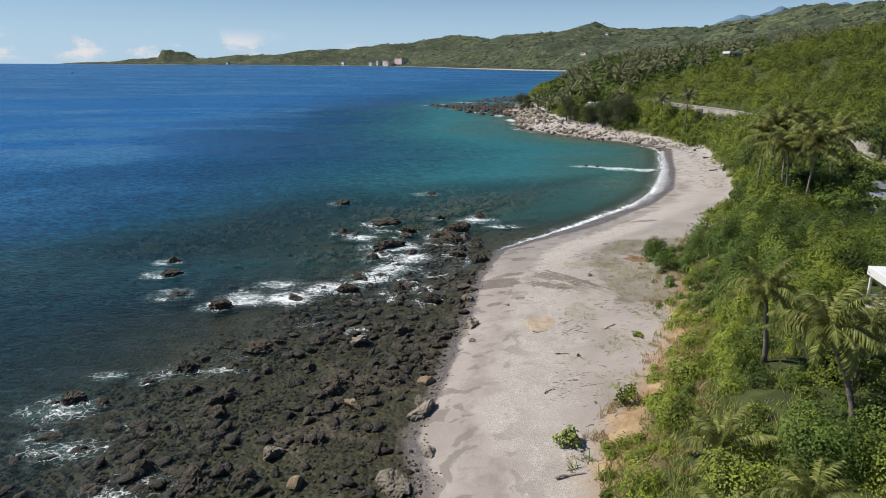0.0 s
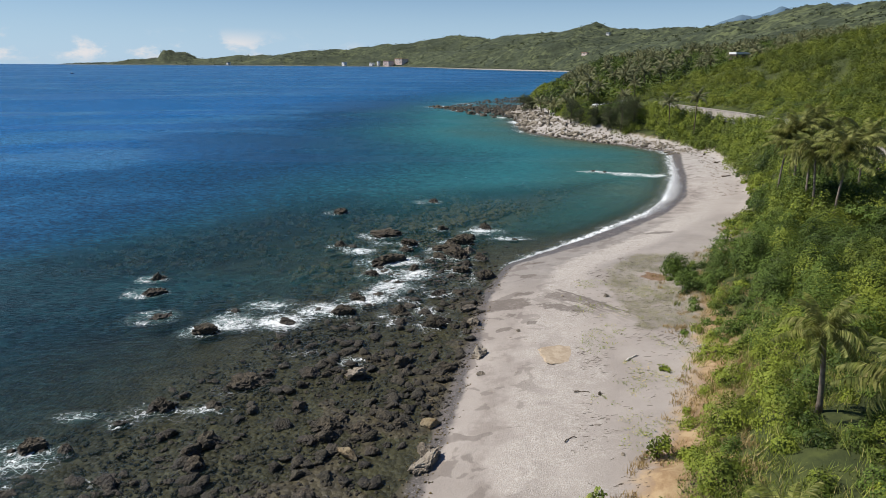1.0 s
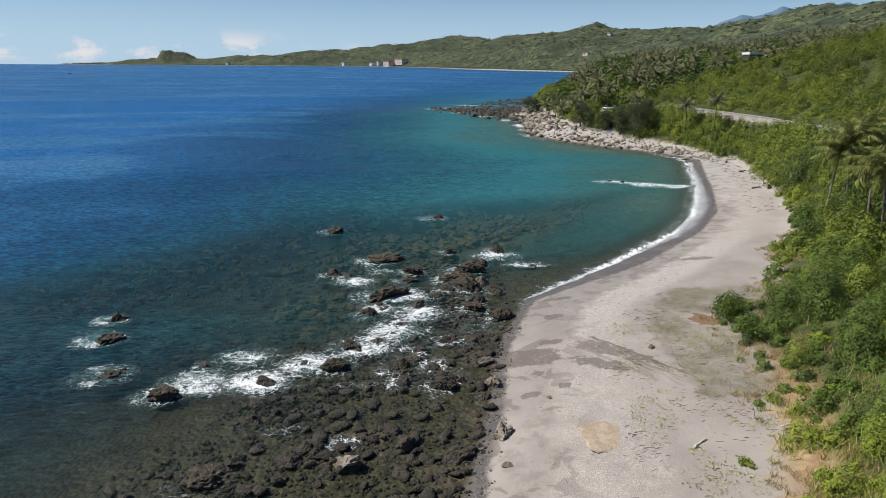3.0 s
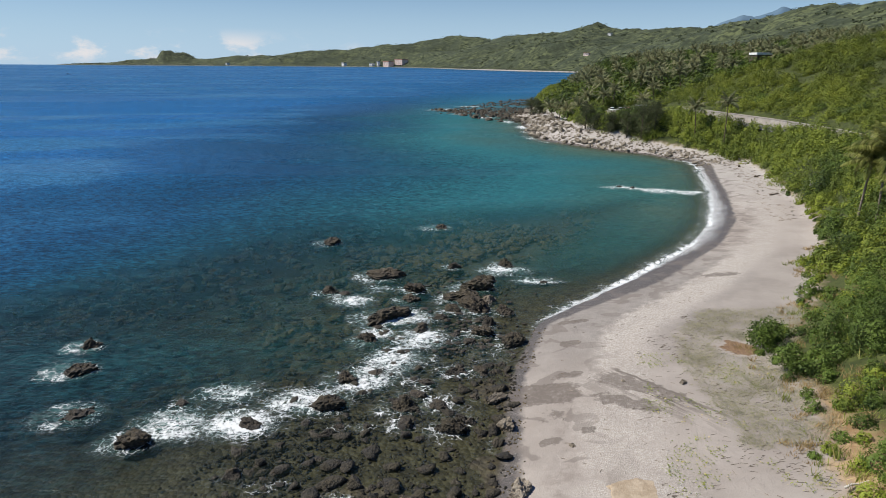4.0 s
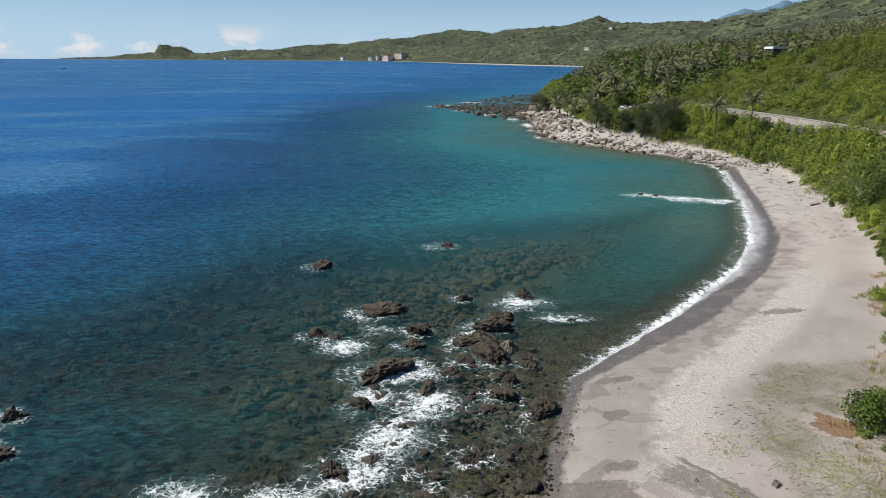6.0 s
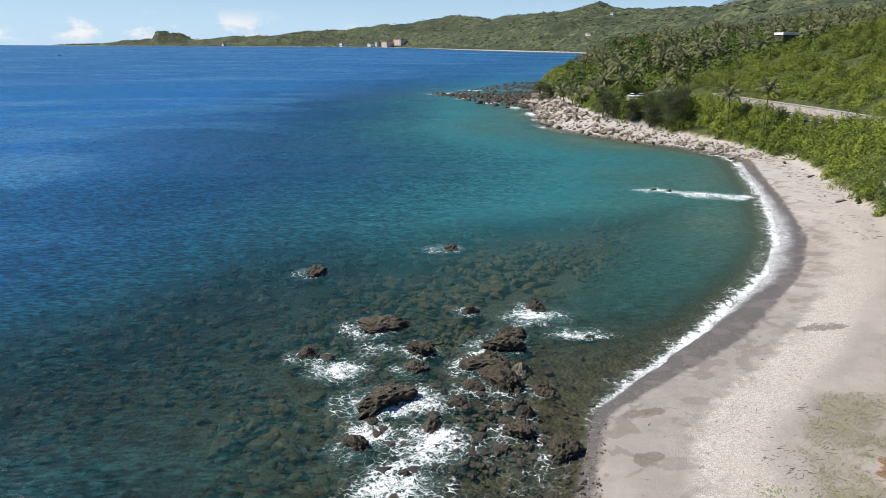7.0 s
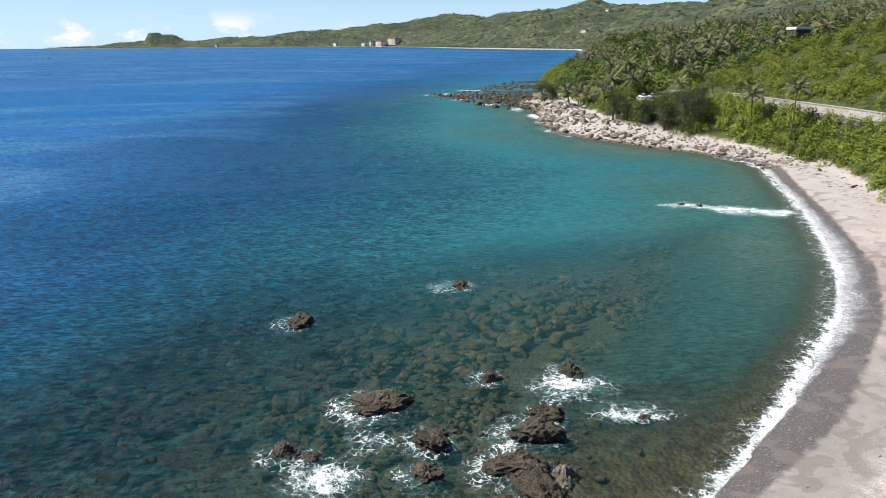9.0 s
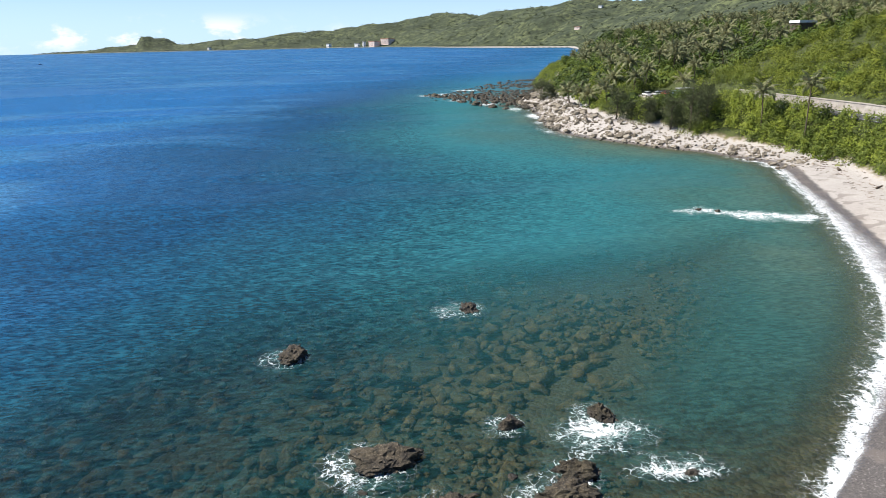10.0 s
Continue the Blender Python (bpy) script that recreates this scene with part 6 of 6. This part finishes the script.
house(69.5, 96, ground_z(69.5, 96), -8, 6, 5, 2.6, white_paint, grey_roof, "small white house with a grey sheet roof")
house(75.5, 105, ground_z(75.5, 105), -8, 5, 4, 2.4, concrete, grey_roof, "small concrete shed with a grey sheet roof")
awning = thing("awning", pose(79.0, 124.0, ground_z(79, 124)), "purple cloth awning on thin steel posts", "awning")
bm = bmesh.new()
bmesh.ops.create_grid(bm, x_segments=8, y_segments=6, size=1.0)
for v in bm.verts:
    v.co = (v.co.x * 3.2, v.co.y * 2.2, 2.6 - 0.35 * math.cos(v.co.x * 1.6) * math.cos(v.co.y * 1.5) + 0.1 * v.co.x)
bmesh.ops.solidify(bm, geom=bm.faces[:], thickness=0.03)
part("canopy", bm, purple_cloth, awning, "sagging purple cloth")
for x in (-3.0, 3.0):
    for y in (-2.0, 2.0):
        part("post", boxed(x - 0.04, y - 0.04, 0, x + 0.04, y + 0.04, 2.7), steel, awning)
tarp = part("tarpaulin", boxed(74.5, 119.0, 0, 79.0, 121.5, 0.9, bevel=0.2), tan_cloth)
tarp.location.z = ground_z(77, 120)
tagged(tarp, "heap covered with a tan tarpaulin beside the road", "tarpaulin")
scaffold = thing("scaffold", pose(76.5, 114.5, ground_z(78, 115)), "grey steel pipe scaffold frame", "scaffold")
for x in (0, 1.8, 3.6):
    for y in (0, 1.6):
        part("pipe", boxed(x - 0.05, y - 0.05, 0, x + 0.05, y + 0.05, 3.2), steel, scaffold)
for z in (1.2, 2.4, 3.1):
    for y in (0, 1.6):
        part("crossbar", boxed(-0.2, y - 0.04, z, 3.8, y + 0.04, z + 0.08), steel, scaffold)
tank = bmesh.new()
bmesh.ops.create_cone(tank, cap_ends=True, segments=20, radius1=0.7, radius2=0.7, depth=1.6)
tagged(part("water_tank", tank, dark_glass), "dark round water tank beside the shed", "tank").location = (66.0, 99, ground_z(66.0, 99) + 0.8)

# white hall on the wooded hill
hall = thing("hill_house", pose(178.7, 404.7, ground_z(178.7, 404.7), 0, 0, 12), "long building with a white roof among trees on the hill", "house")
top = 37.2 - ground_z(178.7, 404.7)
part("wall", boxed(-6, -3, -1, 6, 3, top - 1.2), dark_bark, hall)
part("roof", boxed(-6.4, -3.4, top - 1.2, 6.4, 3.4, top), white_paint, hall)


def far_block(name, x, y, w, d, h, floors, bays, label, mat, roof):
    z = float(ground(np.array([float(x)]), np.array([float(y)]))[0])
    ob = thing(name, pose(x, y, z, 0, 0, -48), label, "building", "far buildings")
    part("wall", boxed(-w / 2, -d / 2, -3, w / 2, d / 2, h), mat, ob)
    part("roof", boxed(-w / 2 - 1, -d / 2 - 1, h, w / 2 + 1, d / 2 + 1, h + h * 0.1), roof, ob)
    for f_ in range(floors):
        for b in range(bays):
            x0 = -w / 2 + w * (b + 0.25) / bays
            z0 = h * (f_ + 0.3) / floors
            part("window", boxed(x0, -d / 2 - 0.3, z0, x0 + w * 0.4 / bays, -d / 2 + 0.1, z0 + h * 0.45 / floors, bevel=0.0), dark_glass, ob)
    return ob


far_block("hotel", -262, 3905, 50, 40, 25, 5, 5, "cream seaside hotel block with faded red roof", cream_paint, red_roof)
far_block("hotel", -188, 3890, 66, 44, 27, 5, 7, "long cream seaside hotel block with faded red roof", cream_paint, red_roof)
far_block("far_tower", -322, 3950, 14, 14, 24, 4, 2, "slim white tower by the far shore", white_paint, grey_roof)
far_block("far_house", -362, 3975, 30, 18, 16, 2, 3, "white house by the far shore", white_paint, grey_roof)
far_block("far_house", -535, 4080, 26, 18, 18, 2, 3, "white house by the far shore", white_paint, grey_roof)
far_block("far_house", 700, 2800, 15, 12, 8, 1, 3, "white house on the far hill", white_paint, grey_roof)
far_block("far_house", 545, 2500, 22, 12, 8, 1, 4, "low red-roofed house by the far beach", cream_paint, red_roof)
far_block("far_house", -1290, 4320, 24, 16, 12, 2, 3, "white house by the far shore", white_paint, grey_roof)

# a small boat far out
boat = thing("fishing_boat", pose(-915, 1745, float(lift(1745)) - 0.1, 0, 0, 20), "small dark fishing boat far out on the sea", "boat")
bm = boxed(-4.5, -1.3, 0, 4.5, 1.3, 1.3, bevel=0.1)
for v in bm.verts:
    if v.co.x > 3:
        v.co.y *= 0.2
part("hull", bm, blue_paint, boat)
part("cabin", boxed(-2.5, -0.9, 1.3, 0.2, 0.9, 3.0, bevel=0.1), white_paint, boat, "white cabin")

# mountains beyond the hills, with haze painted in as a blue base colour
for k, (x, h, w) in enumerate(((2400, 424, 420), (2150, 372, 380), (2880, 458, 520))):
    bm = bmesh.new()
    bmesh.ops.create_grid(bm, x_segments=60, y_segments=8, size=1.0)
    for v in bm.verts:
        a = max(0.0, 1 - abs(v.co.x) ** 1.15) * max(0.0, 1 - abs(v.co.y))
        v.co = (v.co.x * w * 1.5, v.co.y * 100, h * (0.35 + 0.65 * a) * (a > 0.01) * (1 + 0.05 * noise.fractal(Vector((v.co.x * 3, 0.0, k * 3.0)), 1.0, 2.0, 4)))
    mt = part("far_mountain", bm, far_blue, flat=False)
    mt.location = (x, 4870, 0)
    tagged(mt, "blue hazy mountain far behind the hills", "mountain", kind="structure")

# ---- loose things on the beach ----


def log(x, y, length, r, rz, mat, label, name="driftwood_log", bend=0.1):
    n = 6
    pts = [(length * (i / (n - 1) - 0.5), bend * length * math.sin(3 * i / n), 0.08 * math.sin(i * 2.1)) for i in range(n)]
    ob = mesh_part(name, tube_mesh(name, pts, [r * (1.1 - 0.6 * i / n) for i in range(n)], 7), mat, None, flat=False)
    ob.matrix_basis = pose(x, y, ground_z(x, y) + r * 0.7, 0, 0, rz)
    return tagged(ob, label, "driftwood", "driftwood on the beach")


log(19.2, 64.8, 1.9, 0.09, 35, bleached, "bleached white driftwood branch on the sand")
log(9.8, 38.2, 2.6, 0.1, 5, driftwood_mat, "grey-brown driftwood log on the sand")
log(88.5, 222, 3.2, 0.3, 60, twig_mat, "dark driftwood log on the pebble beach")
log(84.5, 202, 3.0, 0.22, 30, twig_mat, "dark driftwood log on the pebble beach")
log(76.0, 176, 3.0, 0.2, 20, driftwood_mat, "grey driftwood log near the shrubs")
log(91.5, 226, 4.0, 0.16, 130, driftwood_mat, "grey driftwood log near the shrubs")
log(82, 190, 2.2, 0.14, 80, driftwood_mat, "grey driftwood log near the shrubs")
log(10.3, 50.5, 1.3, 0.05, 20, twig_mat, "dark forked twig on the pale sand", "driftwood_branch", 0.3)
log(12.8, 58.2, 1.5, 0.05, -15, twig_mat, "dark twig on the pale sand", "driftwood_branch", 0.2)
log(14.2, 57.8, 0.4, 0.12, 60, twig_mat, "short dark stump of driftwood", "driftwood_stump", 0.05)
log(27.5, 66.5, 3.0, 0.08, 10, bleached, "pale driftwood branch by the dry grass")
for k in range(26):
    x, y = 89 + rg.normal(0, 3.5), 216 + rg.normal(0, 9)
    if inland(np.array([x]), np.array([y]))[0] < veg_edge(y) + 1:
        log(x, y, rg.uniform(0.8, 2.6), rg.uniform(0.04, 0.1), rg.uniform(0, 180), driftwood_mat if k % 3 else twig_mat, "stick in a heap of driftwood below the shrubs", "driftwood_stick", 0.1)
for x, y, r in ((21.0, 82.9, 0.42), (13.6, 48.2, 0.22), (9.0, 74.0, 0.3), (15.8, 84.0, 0.25)):
    set_rock("beach_stone", pale_meshes[1], x, y, r, "pale stone lying on open sand", "stones on the sand", sink=0.1)
slab = bpy.data.meshes.new("sandstone_slab")
bm = boxed(-0.8, -0.8, -0.3, 0.8, 0.8, 0.14, bevel=0.05)
bmesh.ops.subdivide_edges(bm, edges=bm.edges, cuts=7, use_grid_fill=True)
for v in bm.verts:
    v.co *= 1 + 0.22 * noise.fractal(v.co * 1.8, 1.0, 2.0, 5)
bm.to_mesh(slab)
bm.free()
slab.materials.append(sandstone)
ob = new("sandstone_slab", slab)
ob.matrix_basis = Matrix.LocRotScale((12.3, 66.6, ground_z(12.3, 66.6) - 0.02), Euler((0.0, 0.0, 0.08)), (2.2, 2.4, 0.9))
tagged(ob, "flat crumbling ochre sandstone slab bedded in the sand", "rock")
step = part("concrete_slab", boxed(-0.8, -4.5, -0.5, 0.8, 4.5, 0.35, bevel=0.08), concrete)
step.matrix_basis = pose(82.5, 172.5, ground_z(82.5, 172.5), 0, 6, -28)
tagged(step, "broken pale concrete slab at the foot of the bank", "slab")


def litter(name, x, y, lo, hi, thick, mat, label, seed, angle=0.3, spread=0.5):
    """Countless twigs lying on the sand."""
    rgn = np.random.default_rng(seed)
    n = len(x)
    a = rgn.normal(angle, spread, n)
    ln = rgn.uniform(lo, hi, n) * 0.5
    z = ground(x, y) + thick * 0.5
    d = np.stack([np.cos(a) * ln, np.sin(a) * ln, rgn.normal(0, 0.02, n)], 1)
    w = np.stack([-np.sin(a) * thick, np.cos(a) * thick, np.zeros(n)], 1)
    c = np.stack([x, y, z], 1)
    upv = np.array([0, 0, thick * 1.6])
    verts = np.stack([c - d - w, c + d - w * 0.4, c + d + w * 0.4, c - d + w, c - d * 0.9 + upv, c + d * 0.9 + upv], 1).reshape(-1, 3)
    base = (np.arange(n) * 6)[:, None]
    quads = np.concatenate([base + np.array([[0, 1, 5, 4]]), base + np.array([[2, 3, 4, 5]])])
    me = bpy.data.meshes.new(name)
    fill(me, verts, quads)
    me.materials.append(mat)
    return tagged(new(name, me), label, "twigs", kind="stuff")


lx, ly = scatter(13000, 6, 34, 36, 100, lambda x, y, u: (inland(x, y) > 11.5) & (inland(x, y) < veg_edge(y) + 1) & (u < np.clip(wave_noise(x, y, 0.5, 14) * 1.4, 0, 1) * 0.5 + 0.03), rg)
litter("dark_twigs", lx, ly, 0.15, 0.7, 0.016, twig_mat, "dark twigs and stalks strewn over the upper beach", 61, angle=0.15, spread=0.35)
lx, ly = scatter(900, 4, 34, 60, 125, lambda x, y, u: (inland(x, y) > 4) & (inland(x, y) < veg_edge(y)) & (u < 0.35), rg)
litter("small_driftwood", lx, ly, 0.15, 0.6, 0.025, driftwood_mat, "small scraps of driftwood on the sand", 62, spread=1.5)
lx, ly = scatter(3000, 60, 100, 150, 260, lambda x, y, u: (inland(x, y) > veg_edge(y) - 5.5) & (inland(x, y) < veg_edge(y) + 0.5) & (u < 0.5), rg)
litter("drift_line", lx, ly, 0.3, 1.4, 0.05, driftwood_mat, "line of driftwood scraps along the foot of the shrubs", 63, spread=1.5)
lx, ly = scatter(260, 49, 57, 86, 94, lambda x, y, u: np.hypot((x - 53) / 2.6, (y - 90) / 2.2) < 1, rg)
litter("dead_branches", lx, ly, 0.8, 2.4, 0.06, driftwood_mat, "pile of dead pale branches in a gap of the thicket", 64, spread=1.5)
